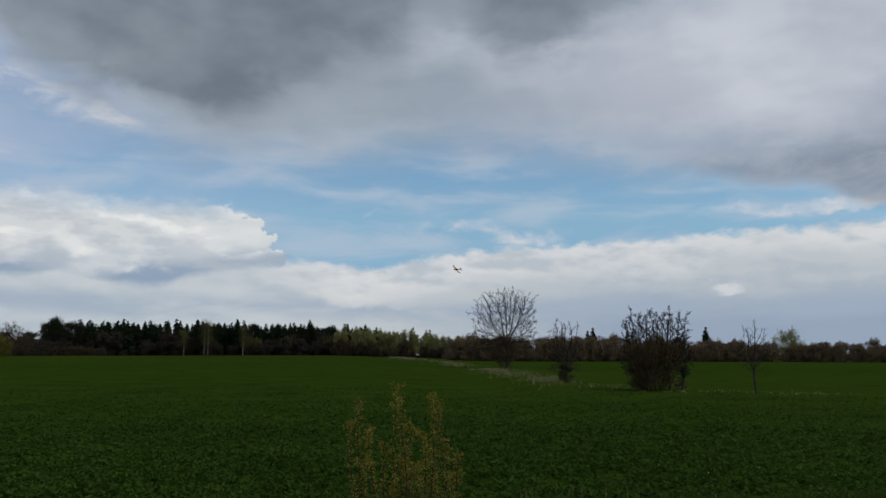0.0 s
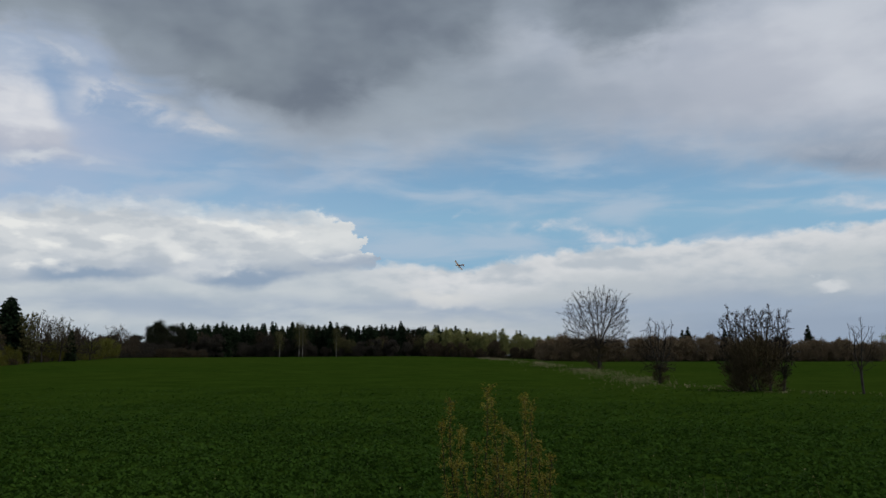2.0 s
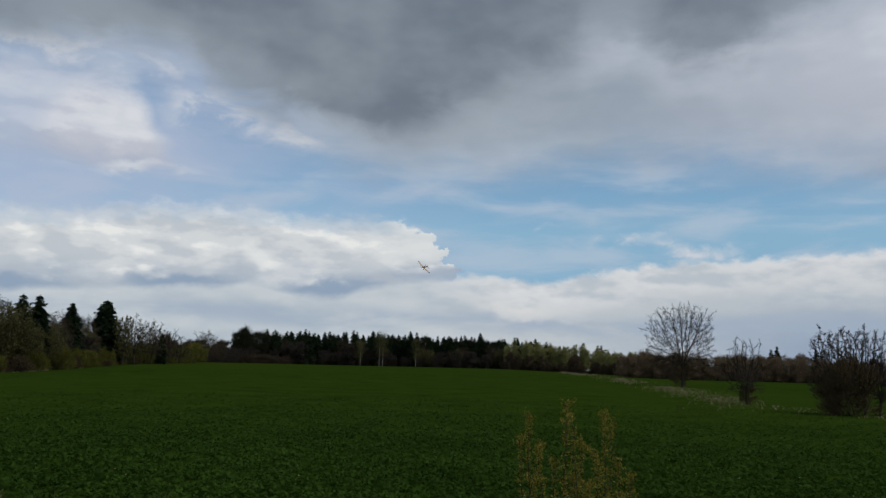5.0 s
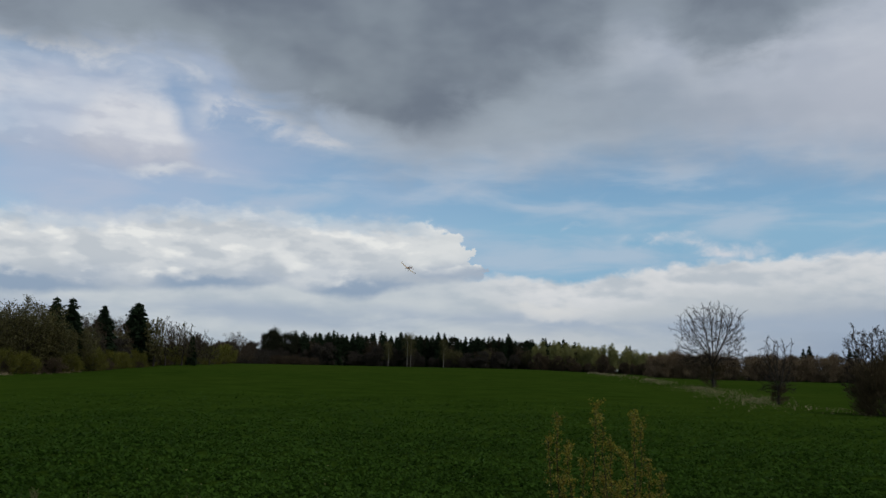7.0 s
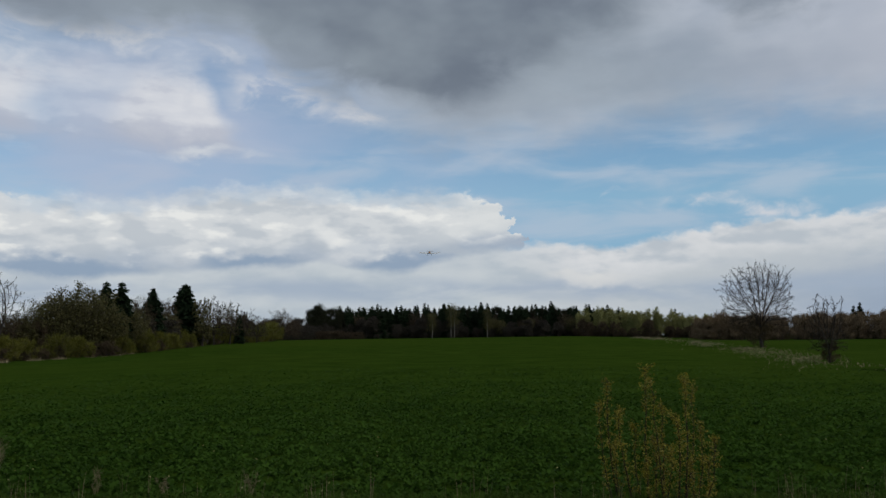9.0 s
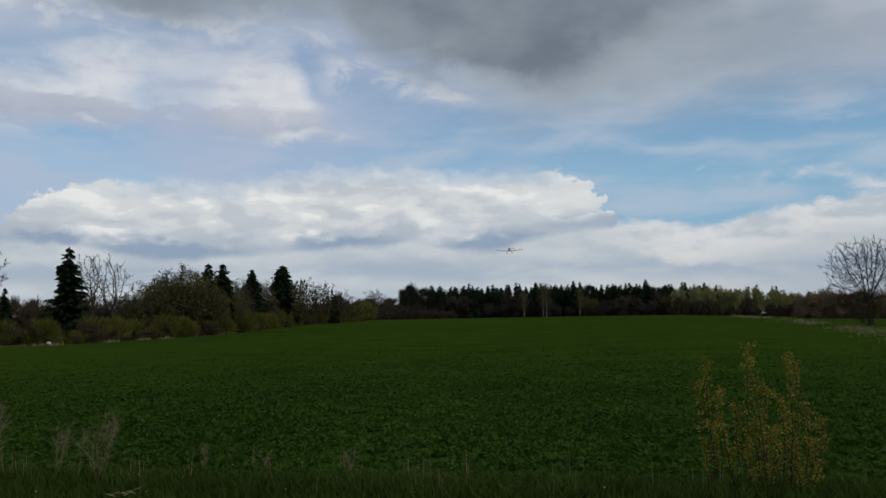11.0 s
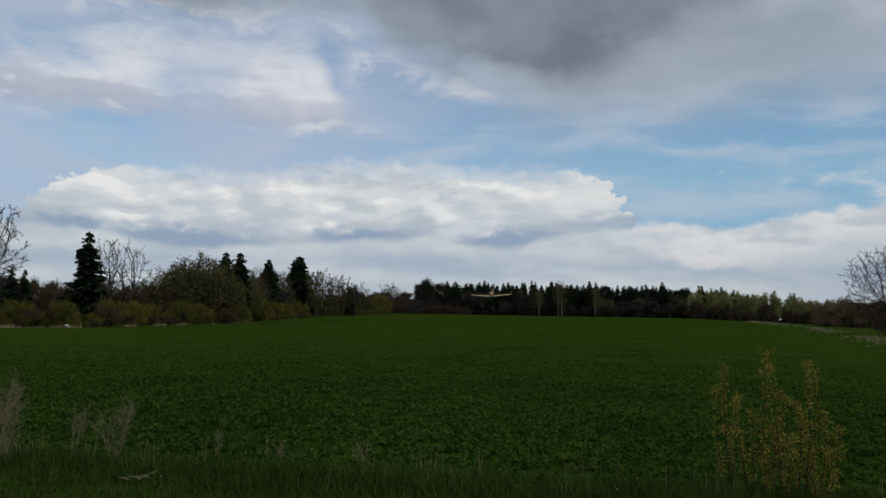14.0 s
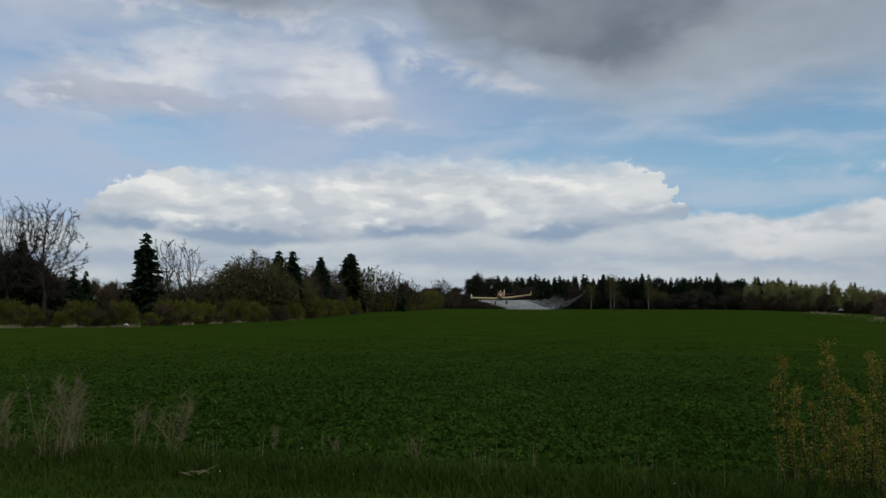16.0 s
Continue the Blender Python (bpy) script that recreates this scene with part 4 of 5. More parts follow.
def make_crop():
    rng = np.random.default_rng(3)
    soup = Soup()
    for d0, d1, density, per, size in ((7.5, 14, 130, 9, 0.024), (14, 22, 76, 8, 0.027), (22, 32, 50, 6, 0.029), (32, 52, 30, 5, 0.031)):
        n = int(0.82 * (d1 * d1 - d0 * d0) * density)
        x, y, d = fan(rng, n, d0, d1)
        keep = (x * RX + y * RY) > 8.7 + 0.3 * rng.normal(size=n)
        strip = np.interp(-np.degrees(np.arctan2(x, y)), (-40, -25, -14, -8, -4, 0), (40, 39, 40, 48, 90, 150))
        keep &= d < strip
        keep &= rng.random(n) > np.clip((d - 15) / 34, 0, 1) ** 0.8
        keep &= np.array([noise.noise((a * 2.3, b * 2.3, 5.0)) for a, b in zip(x, y)]) > -0.12 - 0.3 * rng.random(n) - 0.03 * (d - 8)
        x, y = x[keep], y[keep]
        n = len(x)
        low = np.repeat(np.clip((d[keep] - 13) / 18, 0, 1), per)
        c = np.repeat(np.stack([x, y, gz(x, y)], 1), per, axis=0)
        m = n * per
        a = rng.random(m) * 6.283
        el = rng.uniform(-0.1, 0.75, m) * (1 - 0.6 * low)
        tall = np.repeat(0.5 + 1.0 * rng.random(n), per)
        ln = size * tall * (0.7 + 0.6 * rng.random(m))
        dirs = np.stack([np.cos(a) * np.cos(el), np.sin(a) * np.cos(el), np.sin(el)], 1)
        side = np.stack([-np.sin(a), np.cos(a), (0.5 - 0.25 * low) * rng.normal(size=m)], 1)
        lift = np.stack([rng.normal(0, size, m), rng.normal(0, size, m), rng.random(m) * tall * size * (1.7 - 1.0 * low)], 1)
        soup.cards(c + dirs * ln[:, None] * 1.2 + lift, dirs * ln[:, None], side * ln[:, None] * 0.6)
    tagged(new("crop", soup.mesh("crop", M_CROP)), "young leafy green crop covering the field", "crop", kind="stuff")


make_crop()


def make_verge():
    rng = np.random.default_rng(4)
    n = 22000
    s, p = rng.uniform(-13, 11, n), 6.5 + 2.3 * rng.random(n) ** 0.9
    x, y = along_road(s, p)
    h = 0.05 + 0.10 * np.clip((p - 7.4) / 0.8, 0, 1)
    blades("verge_grass", "tufty green grass of the road verge", M_GRASS, np.stack([x, y, np.zeros(n)], 1), h, 0.0045, rng, per=4, lean=1.3, spread=0.05)
    n = 130
    s, p = rng.uniform(-13, 5, n), rng.uniform(8.0, 9.3, n)
    x, y = along_road(s, p)
    blades("dry_grass", "pale dry stems standing in the verge", M_STALK, np.stack([x, y, np.zeros(n)], 1), 0.22 + 0.14 * rng.random(n), 0.0025, rng, per=3, lean=0.35, spread=0.04)
    # strip of dry grass between the two fields
    strip = [(-40, 42.0), (-25.1, 41.0), (-20.1, 40.8), (-14.0, 42.7), (-8.1, 52.8), (-6.6, 58.5), (-2.9, 96.0), (0.16, 165.0), (3.5, 300.0)]
    pts, hs, ws = [], [], []
    for i in range(3400):
        t = rng.random() ** 0.8 * (len(strip) - 1)
        a = int(min(t, len(strip) - 2))
        az = strip[a][0] + (strip[a + 1][0] - strip[a][0]) * (t - a)
        d = math.exp(math.log(strip[a][1]) + (math.log(strip[a + 1][1]) - math.log(strip[a][1])) * (t - a))
        if noise.noise((az * 1.4, d * 0.05, 0)) < (0.10 if az < -9 else -0.12) + 0.5 * rng.random():
            continue
        wide = 0.012 if az < -9 else 0.11
        pts.append(spot(az + 0.15 * rng.normal(), d * (1 + wide * rng.normal()) + (0.03 * d if az > -9 else 0)))
        ws.append(0.010 + 0.00013 * d)
        hs.append((0.02 + 0.0011 * d) * (0.4 + rng.random()))
    blades("dry_grass", "pale dry grass strip between two green fields", M_DRY, np.array(pts), np.array(hs), np.array(ws), rng, per=5, lean=1.8, spread=1.0)
    # dry grass at the foot of the hedge
    pts, hs = [], []
    for i in range(1500):
        az = 34 + 27 * rng.random()
        if noise.noise((az * 1.5, 9.0, 0)) < 0.3 * rng.random():
            continue
        d = float(np.interp(az, (34, 37.4, 42, 46, 62), (132, 106, 92, 77.5, 74.5)))
        pts.append(spot(az, d + 0.5 * rng.normal()))
        hs.append(0.12 + 0.25 * rng.random() ** 2)
    blades("dry_grass", "pale dry grass along the foot of the hedge", M_DRY, np.array(pts), np.array(hs), 0.014, rng, per=9, lean=1.3, spread=0.35)


make_verge()


def make_flowers():
    rng = np.random.default_rng(15)
    n = 90
    s, p = rng.uniform(-11, 9, n), 7.2 + 7.0 * rng.random(n) ** 1.5
    x, y = along_road(s, p)
    c = np.stack([x, y, 0.07 + 0.06 * rng.random(n)], 1)
    soup = Soup()
    for turn in (0.0, 1.05, 2.1):
        a = np.tile(np.array([math.cos(turn), math.sin(turn), 0.25]), (n, 1)) * 0.011
        b = np.tile(np.array([-math.sin(turn), math.cos(turn), 0.0]), (n, 1)) * 0.006
        soup.cards(c, a, b)
    tagged(new("wild_flowers", soup.mesh("wild_flowers", M_FLOWER)), "scattered pale yellow wild flowers in crop and verge", "flowers", kind="stuff")


make_flowers()


def dry_weed(az, d, h, w, seed, stems=14, label="grey dry weed with branching dead stalks in the verge"):
    rng = np.random.default_rng(seed)
    ob = thing("dry_weed", label, "weed", "dry weeds")
    ob.matrix_basis = pose(*spot(az, d, 0.02))
    for i in range(stems):
        s = Soup()
        b = np.array([rng.normal(0, w * 0.2), rng.normal(0, w * 0.2), 0])
        e = np.array([rng.normal(0, w * 0.24), rng.normal(0, w * 0.24), h * (0.55 + 0.45 * rng.random())])
        mid = (b + e) / 2 + np.array([rng.normal(0, 0.03), rng.normal(0, 0.03), 0.06 * h])
        s.tube([b, mid, e], [0.0028, 0.0022, 0.0012], 4)
        for q in range(44):
            t = rng.random() ** 0.7
            p = b + (mid - b) * t * 2 if t < 0.5 else mid + (e - mid) * (t - 0.5) * 2
            d2 = unit(np.array([rng.normal(), rng.normal(), 1.1])) * h * (0.07 + 0.12 * rng.random())
            s.tube([p, p + d2 * 0.6 + rng.normal(0, 0.012, 3), p + d2], [0.0014, 0.0011, 0.0008], 3)
        under("stalk", s.mesh("stalk", M_STALK), ob)


dry_weed(50.9, 10.5, 1.0, 0.85, 301, 19, "bushy grey dry weed standing in the verge")
dry_weed(44.1, 10.2, 0.78, 0.85, 302, 9)
dry_weed(46.4, 10.4, 0.66, 0.5, 303, 5)
dry_weed(54.6, 11.0, 0.75, 0.6, 304, 20)
dry_weed(38.2, 10.4, 0.40, 0.10, 305, 3)
dry_weed(28.95, 9.6, 0.30, 0.16, 306, 4)
dry_weed(34.2, 10.0, 0.26, 0.16, 307, 4)


def shrub():
    """The multi-stemmed shrub in young leaf by the road."""
    rng = np.random.default_rng(77)
    ob = thing("roadside_shrub", "upright shrub with dark stems and golden-green young leaves", "shrub")
    az0, d0 = 2.6, 8.7
    x0, y0, _ = spot(az0, d0)
    ob.matrix_basis = pose(x0, y0, 0)
    # tips of the upright stems: azimuth, elevation
    tips = [(5.56, -2.9, 0), (6.1, -4.1, 1), (4.9, -4.6, 0), (3.2, -1.85, 0), (2.8, -2.6, 1), (2.2, -4.4, 0), (0.75, -2.6, 0), (0.2, -3.1, 1), (1.2, -5.0, 0), (-0.2, -5.6, 1), (3.9, -5.6, 1), (2.6, -6.4, 0), (5.2, -6.6, 1), (1.6, -7.0, 1), (-0.9, -6.3, 1), (-0.5, -7.6, 1), (0.6, -7.8, 1), (3.3, -8.0, 1)]
    for i, (az, el, thin) in enumerate(tips):
        dd = d0 + 0.25 * rng.normal()
        tx, ty = azd(az, dd)
        tip = np.array([tx - x0, ty - y0, EYE + dd * math.tan(radians(el - 0.3))])
        foot = np.array([tip[0] * 0.74 + 0.05 * rng.normal(), tip[1] * 0.3 + 0.05 * rng.normal(), -0.05])
        ts = np.linspace(0, 1, 9)
        bow = np.sin(ts * math.pi)[:, None] * np.array([tip[0] * 0.10, 0.03 * rng.normal(), 0])
        pts = foot + (tip - foot) * ts[:, None] + bow + rng.normal(0, 0.012, (9, 3)) * ts[:, None]
        s, lv = Soup(), Soup()
        s.tube(pts, np.linspace(0.011 if not thin else 0.007, 0.003, 9), 5)
        ends = []
        for q in range(26 if not thin else 18):
            t = 1 - 0.8 * ((q + rng.random()) / (18 if thin else 26)) ** 1.7
            p = np.array([np.interp(t, ts, pts[:, c]) for c in range(3)])
            dv = unit(np.array([rng.normal(), rng.normal(), 1.3])) * (0.03 + 0.06 * rng.random())
            s.tube([p, p + dv * 0.6, p + dv], [0.0025, 0.002, 0.001], 3)
            ends += [p, p + dv * 0.55, p + dv]
        pick = rng.random(len(ends)) < 0.8
        leaf_cloud(lv, rng, np.array(ends)[pick], 9, 0.017, 0.0098)
        stem = under("stem", s.mesh("stem", M_STEM), ob)
        under("leaves", lv.mesh("leaves", M_BUD), stem)


shrub()


def litter(az, d, seed, label, sticks):
    rng = np.random.default_rng(seed)
    ob = thing("dead_branch" if sticks else "litter", label, "branch" if sticks else "litter")
    ob.matrix_basis = pose(*spot(az, d, -0.03))
    s = Soup()
    if sticks:
        for i in range(9):
            p = np.array([rng.normal(0, 0.09), rng.normal(0, 0.09), 0.02 + 0.06 * rng.random()])
            e = p + np.array([rng.normal(0, 0.07), rng.normal(0, 0.07), 0.05 * rng.random()])
            s = Soup()
            s.tube([p, (p + e) / 2 + rng.normal(0, 0.01, 3), e], [0.004, 0.0035, 0.002], 4)
            under("twig", s.mesh("twig", M_DRY), ob)
    else:
        s.tube([(-0.25, 0, 0.12), (-0.05, 0, 0.22), (0.2, 0.05, 0.18), (0.3, 0, 0.1)], [0.03, 0.08, 0.07, 0.03], 7)
        under("sack", s.mesh("sack", M_LITTER), ob)


litter(42.6, 8.85, 401, "pale broken twigs lying in the verge", True)
litter(47.2, 76.5, 402, "crumpled white litter at the foot of the hedge", False)


# ---- aeroplane ----
def loft(sections, n=14):
    """Closed rings along y: (y, half width, half height, centre z, squareness)."""
    v, f = [], []
    for y, w, h, cz, sq in sections:
        for i in range(n):
            a = 2 * math.pi * i / n
            c, s = math.cos(a), math.sin(a)
            v.append((w * math.copysign(abs(c) ** sq, c), y, cz + h * math.copysign(abs(s) ** sq, s)))
    for i in range(len(sections) - 1):
        for j in range(n):
            q = (j + 1) % n
            f.append((i * n + j, i * n + q, (i + 1) * n + q, (i + 1) * n + j))
    return v, f


def foil(stations, x0=0.0, x1=1.0):
    """A wing: stations (x, y of leading edge, z, chord, thickness); from x0 to x1 of the chord. Twelve points round."""
    prof = [(0.0, 0.0), (0.03, 0.55), (0.12, 0.9), (0.3, 1.0), (0.6, 0.65), (1.0, 0.06)]
    ts = [x0 + (x1 - x0) * i / 7 for i in range(8)]
    up = [np.interp(t, [p[0] for p in prof], [p[1] for p in prof]) for t in ts]
    v, f = [], []
    for x, y, z, c, th in stations:
        for t, hgt in zip(ts, up):
            v.append((x, y - c * t, z + th * 0.6 * hgt + 0.004))
        for t, hgt in zip(ts[::-1], up[::-1]):
            v.append((x, y - c * t, z - th * 0.4 * hgt - 0.004))
    n = 16
    for i in range(len(stations) - 1):
        for j in range(n):
            q = (j + 1) % n
            f.append((i * n + j, i * n + q, (i + 1) * n + q, (i + 1) * n + j))
    return v, f


def smooth(me):
    for p in me.polygons:
        p.use_smooth = True
    return me


def make_plane():
    plane = thing("crop_duster", "yellow and red low-wing crop-spraying aeroplane in flight", "aeroplane")

    def add(name, vf, mat, parent=plane, label="", soft=True):
        me = np_mesh(name, vf[0], vf[1], mat)
        return under(name, smooth(me) if soft else me, parent, label)

    add("fuselage", loft([(2.9, 0.05, 0.05, 0.45, 1), (2.7, 0.32, 0.34, 0.45, 0.9), (1.6, 0.46, 0.5, 0.42, 0.8), (0.6, 0.56, 0.62, 0.45, 0.75), (-0.6, 0.58, 0.72, 0.52, 0.75), (-2.0, 0.48, 0.6, 0.5, 0.8), (-4.0, 0.26, 0.36, 0.5, 0.9), (-6.0, 0.10, 0.18, 0.55, 1), (-6.4, 0.02, 0.03, 0.58, 1)]), M_RED, label="dark red fuselage")
    add("engine_cowling", loft([(2.93, 0.16, 0.18, 0.45, 1), (2.72, 0.345, 0.365, 0.45, 0.9), (2.0, 0.435, 0.47, 0.435, 0.85), (1.62, 0.475, 0.515, 0.42, 0.8)]), M_ORANGE, label="orange yellow engine cowling")
    cab = add("cockpit", loft([(0.75, 0.05, 0.05, 1.05, 1), (0.35, 0.36, 0.3, 1.12, 0.8), (-0.3, 0.42, 0.42, 1.22, 0.8), (-0.9, 0.40, 0.36, 1.2, 0.8), (-1.9, 0.24, 0.16, 1.06, 0.9), (-2.6, 0.05, 0.05, 0.98, 1)]), M_CREAM)
    add("windscreen", loft([(0.62, 0.22, 0.14, 1.16, 0.8), (0.28, 0.37, 0.26, 1.24, 0.8), (-0.2, 0.43, 0.34, 1.30, 0.8), (-0.6, 0.425, 0.33, 1.28, 0.8)]), M_CANOPY, cab, "dark glazed canopy")
    post = Soup()
    post.tube([(0, 0.66, 1.28), (0, 0.28, 1.52), (0, -0.25, 1.66), (0, -0.75, 1.63)], [0.05, 0.055, 0.055, 0.05], 6)
    under("centre_post", post.mesh("centre_post", M_CREAM), cab)
    for sgn in (-1, 1):
        rail = Soup()
        rail.tube([(sgn * 0.30, 0.62, 1.10), (sgn * 0.42, 0.25, 1.12), (sgn * 0.46, -0.7, 1.14)], [0.05, 0.055, 0.05], 6)
        rail.tube([(sgn * 0.42, 0.2, 1.12), (sgn * 0.30, 0.0, 1.5), (sgn * 0.06, -0.1, 1.66)], [0.045, 0.045, 0.045], 6)
        under("canopy_frame", rail.mesh("canopy_frame", M_CREAM), cab, "cream canopy frame")
    for sgn in (-1, 1):
        stations = [(sgn * 0.45, 0.75, 0.0, 2.3, 0.34), (sgn * 2.3, 0.75, 0.05, 2.3, 0.34), (sgn * 4.6, 0.70, 0.24, 2.15, 0.29), (sgn * 6.7, 0.62, 0.42, 1.95, 0.22)]
        wing = add("wing", foil(stations, 0.16, 1.0), M_RED, label="dark red wing panel")
        add("leading_edge", foil([(x, y + 0.006, z, c, th * 1.04) for x, y, z, c, th in stations], 0.0, 0.20), M_CREAM, wing, "cream yellow leading edge")
        add("winglet", foil([(sgn * 6.68, 0.62, 0.30, 1.9, 0.10), (sgn * 6.74, 0.50, 0.42, 1.75, 0.12), (sgn * 6.80, 0.15, 0.95, 1.2, 0.12), (sgn * 6.84, -0.1, 1.30, 0.85, 0.10)]), M_CREAM, wing, "upturned cream winglet")
        add("tailplane", foil([(sgn * 0.08, -5.0, 0.95, 1.35, 0.14), (sgn * 2.35, -5.15, 1.0, 1.05, 0.10)]), M_RED)
        leg = Soup()
        leg.tube([(sgn * 0.55, 0.55, -0.05), (sgn * 1.0, 0.5, -0.55), (sgn * 1.25, 0.45, -0.98)], [0.09, 0.07, 0.06], 7)
        gear = under("landing_leg", leg.mesh("landing_leg", M_METAL), plane)
        wheel = Soup()
        ring = [(math.cos(i * math.pi / 8), math.sin(i * math.pi / 8)) for i in range(16)]
        v = [(sgn * 1.30 + dx, 0.45 + r * c, -1.03 + r * s) for dx, r in ((-0.13, 0.12), (-0.15, 0.30), (-0.09, 0.39), (0.09, 0.39), (0.15, 0.30), (0.13, 0.12)) for c, s in ring]
        f = [(i * 16 + j, i * 16 + (j + 1) % 16, (i + 1) * 16 + (j + 1) % 16, (i + 1) * 16 + j) for i in range(5) for j in range(16)]
        wheel.put(v, f)
        tyre = under("wheel", smooth(wheel.mesh("wheel", M_TYRE)), gear, "black rubber tyre")
        hub = Soup()
        hub.tube([(sgn * 1.30 - 0.1, 0.45, -1.03), (sgn * 1.30 + 0.1, 0.45, -1.03)], [0.13, 0.13], 10)
        under("hub", hub.mesh("hub", M_METAL), gear)
        boom = Soup()
        boom.tube([(sgn * 0.4, -1.75, -0.22), (sgn * 2.4, -1.75, -0.16), (sgn * 5.6, -1.65, 0.08)], [0.045, 0.04, 0.03], 6)
        for i in range(8):
            x = 0.8 + 0.65 * i
            z = float(np.interp(x, (0.4, 2.4, 5.6), (-0.22, -0.16, 0.08)))
            boom.tube([(sgn * x, -1.75, z), (sgn * x, -1.85, z - 0.14)], [0.025, 0.015], 5)
        under("spray_boom", boom.mesh("spray_boom", M_METAL), plane, "grey spray boom with nozzles")
    fin = [(0.03, -4.5, 0.75), (-0.03, -4.5, 0.75), (0.03, -6.45, 0.55), (-0.03, -6.45, 0.55), (0.02, -5.75, 2.15), (-0.02, -5.75, 2.15), (0.02, -6.6, 2.15), (-0.02, -6.6, 2.15)]
    add("fin", (fin, [(0, 2, 6, 4), (1, 5, 7, 3), (0, 4, 5, 1), (2, 3, 7, 6), (4, 6, 7, 5), (0, 1, 3, 2)]), M_CREAM, soft=False, label="cream upright tail fin")
    sp = add("spinner", loft([(3.35, 0.02, 0.02, 0.45, 1), (3.2, 0.13, 0.13, 0.45, 1), (2.95, 0.24, 0.24, 0.45, 1), (2.8, 0.26, 0.26, 0.45, 1)]), M_RED)
    prop = Soup()
    for i in range(3):
        a = 2 * math.pi * i / 3
        c, s = math.cos(a), math.sin(a)
        prop.tube([(0, 0, 0), (0.5 * c, 0, 0.5 * s), (1.2 * c, 0, 1.2 * s)], [0.06, 0.09, 0.04], 5)
    screw = under("propeller", prop.mesh("propeller", M_METAL), plane)
    tail = Soup()
    tail.tube([(0, -5.7, 0.45), (0, -5.9, 0.12)], [0.04, 0.03], 6)
    tail.tube([(-0.05, -5.9, 0.1), (0.05, -5.9, 0.1)], [0.12, 0.12], 10)
    under("tail_wheel", tail.mesh("tail_wheel", M_TYRE), plane)
    return plane, screw


plane, screw = make_plane()

# seconds, azimuth, elevation, distance, left bank, nose up
FLIGHT = [
    (0.0, -0.87, 5.71, 890, 38, 0), (1.0, 2.22, 5.88, 858, 42, 0), (2.0, 5.01, 6.04, 825, 44, 0), (3.0, 7.93, 6.24, 790, 44, 0), (4.0, 10.55, 6.52, 752, 44, 0),
    (4.5, 11.76, 6.60, 732, 44, 0), (5.7, 14.1, 6.66, 684, 43, 0), (7.0, 15.74, 6.56, 634, 38, 2), (7.5, 16.25, 6.50, 617, 38, 2), (8.0, 16.65, 6.34, 602, 34, 2), (8.5, 16.84, 6.01, 588, 18, 2), (9.0, 17.01, 5.68, 569, 1, 3),
    (10.2, 17.45, 4.95, 496, -1, 4), (11.5, 18.04, 4.12, 420, -1, 4), (12.5, 18.78, 3.22, 374, 2, 4), (13.0, 19.20, 2.49, 350, 1, 6), (13.5, 19.57, 1.77, 322, -3, 6), (14.0, 20.07, 1.26, 295, -2, 5), (14.5, 20.54, 0.86, 270, -1, 3),
    (15.0, 21.17, 0.62, 245, -1, 2), (15.5, 21.88, 0.68, 218, -2, 1), (16.0, 22.88, 0.69, 192, -3, 1),
]


def flight_place(az, el, d):
    x, y = azd(az, d * math.cos(radians(el)))
    return np.array([x, y, EYE + d * math.sin(radians(el))])


def flight_rows():
    ts = [r[0] for r in FLIGHT]
    ps = np.array([flight_place(*r[1:4]) for r in FLIGHT])
    rows = []
    for i, (t, az, el, d, bank, nose) in enumerate(FLIGHT):
        a, b = max(i - 1, 0), min(i + 1, len(ts) - 1)
        vel = (ps[b] - ps[a]) / (ts[b] - ts[a])
        heading = math.degrees(math.atan2(-vel[0], vel[1]))
        climb = math.degrees(math.atan2(vel[2], math.hypot(vel[0], vel[1])))
        rows.append((t, pose(*ps[i], 0, 0, heading) @ pose(0, 0, 0, climb + nose, 0, 0) @ pose(0, 0, 0, 0, -bank, 0)))
    return rows


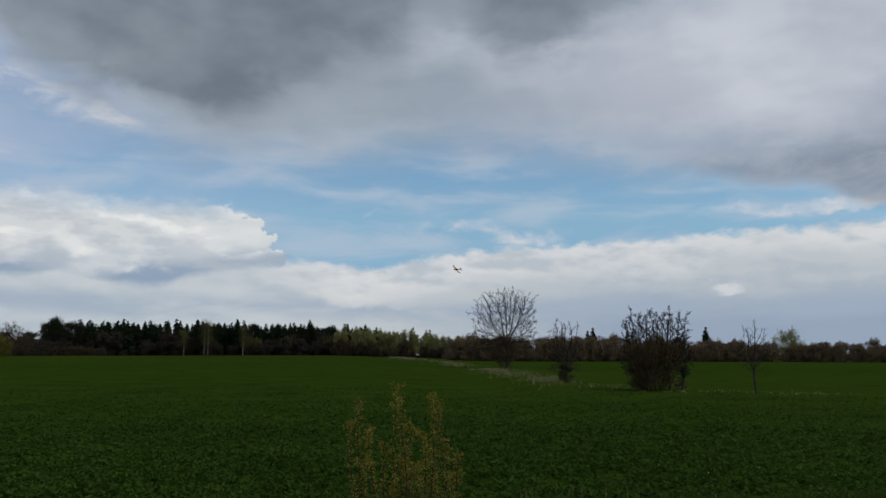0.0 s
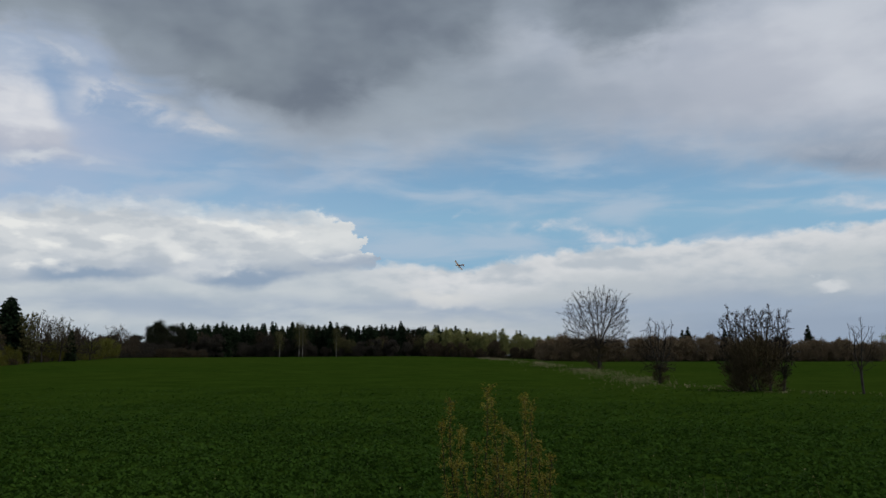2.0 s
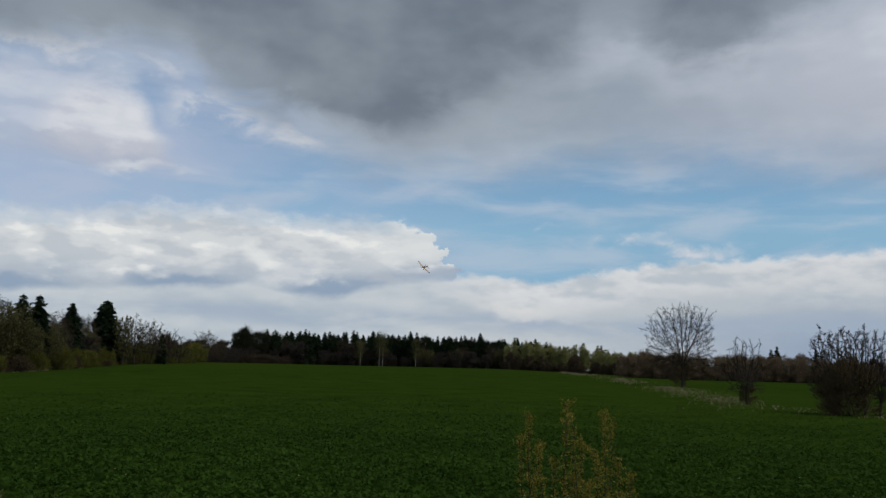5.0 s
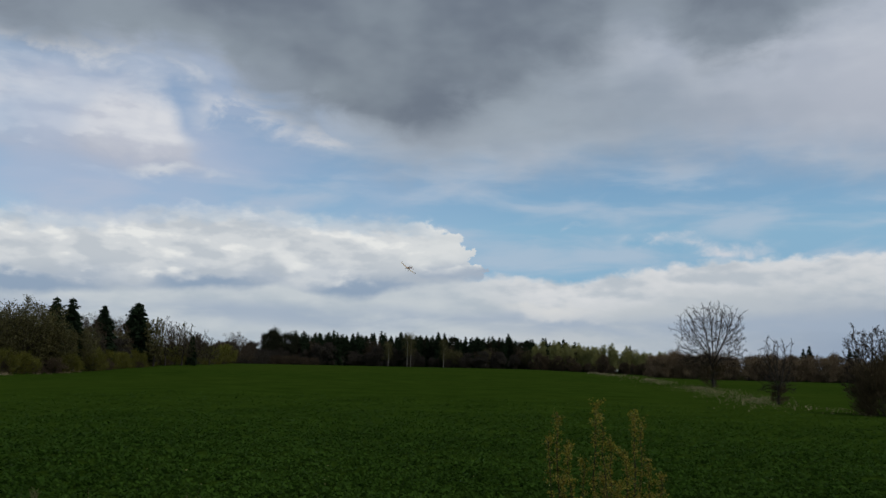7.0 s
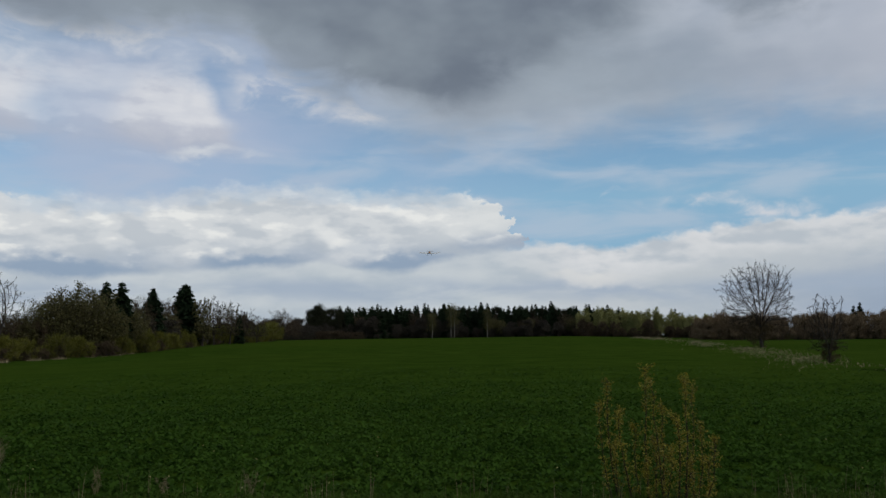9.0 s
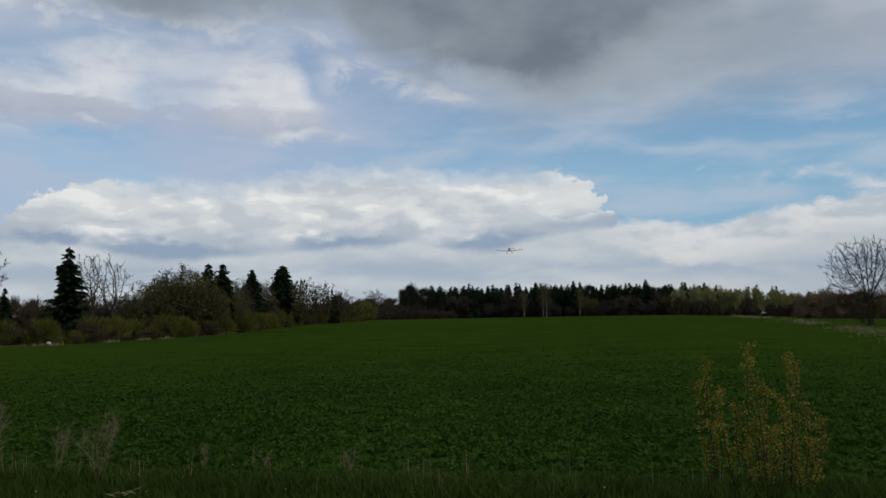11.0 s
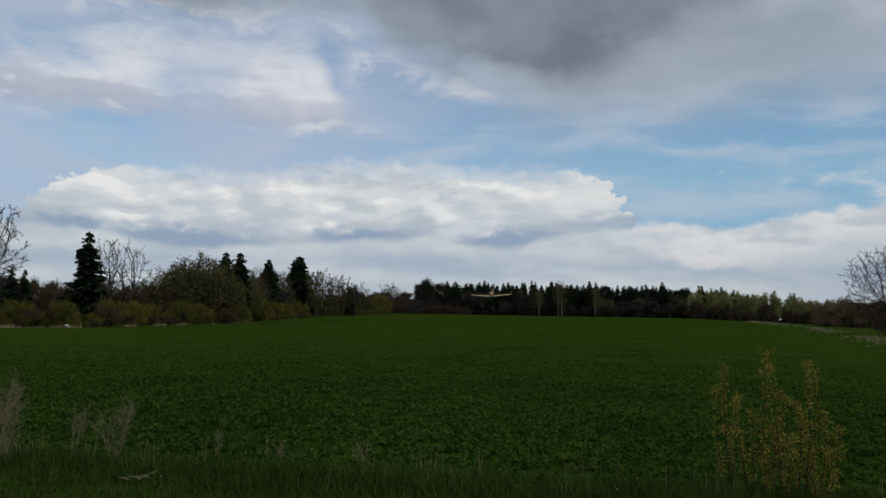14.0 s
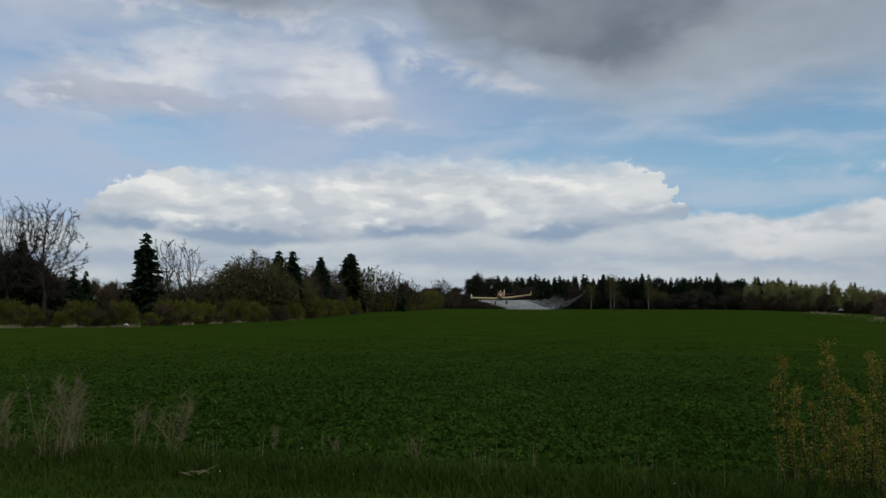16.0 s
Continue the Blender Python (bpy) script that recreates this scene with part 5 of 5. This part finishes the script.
def mist_segments():
    """Droplet clouds left hanging along the low pass, each let go as the aeroplane has passed."""
    rng = np.random.default_rng(9)
    ts = np.array([r[0] for r in FLIGHT])
    ps = np.array([flight_place(*r[1:4]) for r in FLIGHT])
    made = []
    for i, t in enumerate(np.arange(14.0, 15.86, 0.14)):
        p = np.array([np.interp(t, ts, ps[:, c]) for c in range(3)])
        q = np.array([np.interp(t + 0.14, ts, ps[:, c]) for c in range(3)])
        fwd = unit(q - p)
        side = unit(np.cross(fwd, np.array([0, 0, 1.0])))
        age = 15.9 - t
        n = int(14000 / (1 + 1.3 * age))
        s = rng.uniform(-5.4, 5.4, n) * (1 + 0.1 * age)
        l = rng.uniform(-0.55, 0.55, n) * np.linalg.norm(q - p)
        sink = 0.35 + np.abs(rng.normal(0, 0.14 + 0.32 * age, n))
        u = np.where(s < -5.05, rng.random(n) ** 0.8, 0) * min(age / 0.5, 1.0)
        curl = u ** 2 * (1.4 + 1.3 * age)
        s = s - u * (2.4 + 2.6 * age)
        sink = np.where(u > 0, 0.35 + 0.3 * (sink - 0.35), sink)
        c = s[:, None] * side + l[:, None] * fwd + (curl - sink)[:, None] * np.array([0, 0, 1.0])
        r = 0.018 * (1.15 - 0.25 * age) * (0.5 + rng.random(n))[:, None]
        a = unit(rng.normal(0, 1, (n, 3)))
        soup = Soup()
        soup.cards(c, a * r * 1.6, unit(np.cross(a, rng.normal(0, 1, (n, 3)))) * r)
        ob = tagged(new("spray_mist", soup.mesh("spray_mist", M_MIST)), "drifting white mist of spray droplets behind the aeroplane", "mist", "spray mist", "stuff")
        made.append((ob, t + 0.14, (p + q) / 2))
    return made


MIST = mist_segments()


def motions():
    walk(plane, flight_rows())
    walk(screw, [(i / 10, pose(0, 3.0, 0.45, 0, 70 * i, 0)) for i in range(161)])
    for ob, t, p in MIST:
        down = pose(p[0], p[1], -14)
        walk(ob, [(0.0, down), (t - 0.067, down), (t, pose(*p)), (16.0, pose(p[0] + 1.3 * (16 - t), p[1], p[2] - min(2.9, 2.3 * (16 - t))))])


motions()
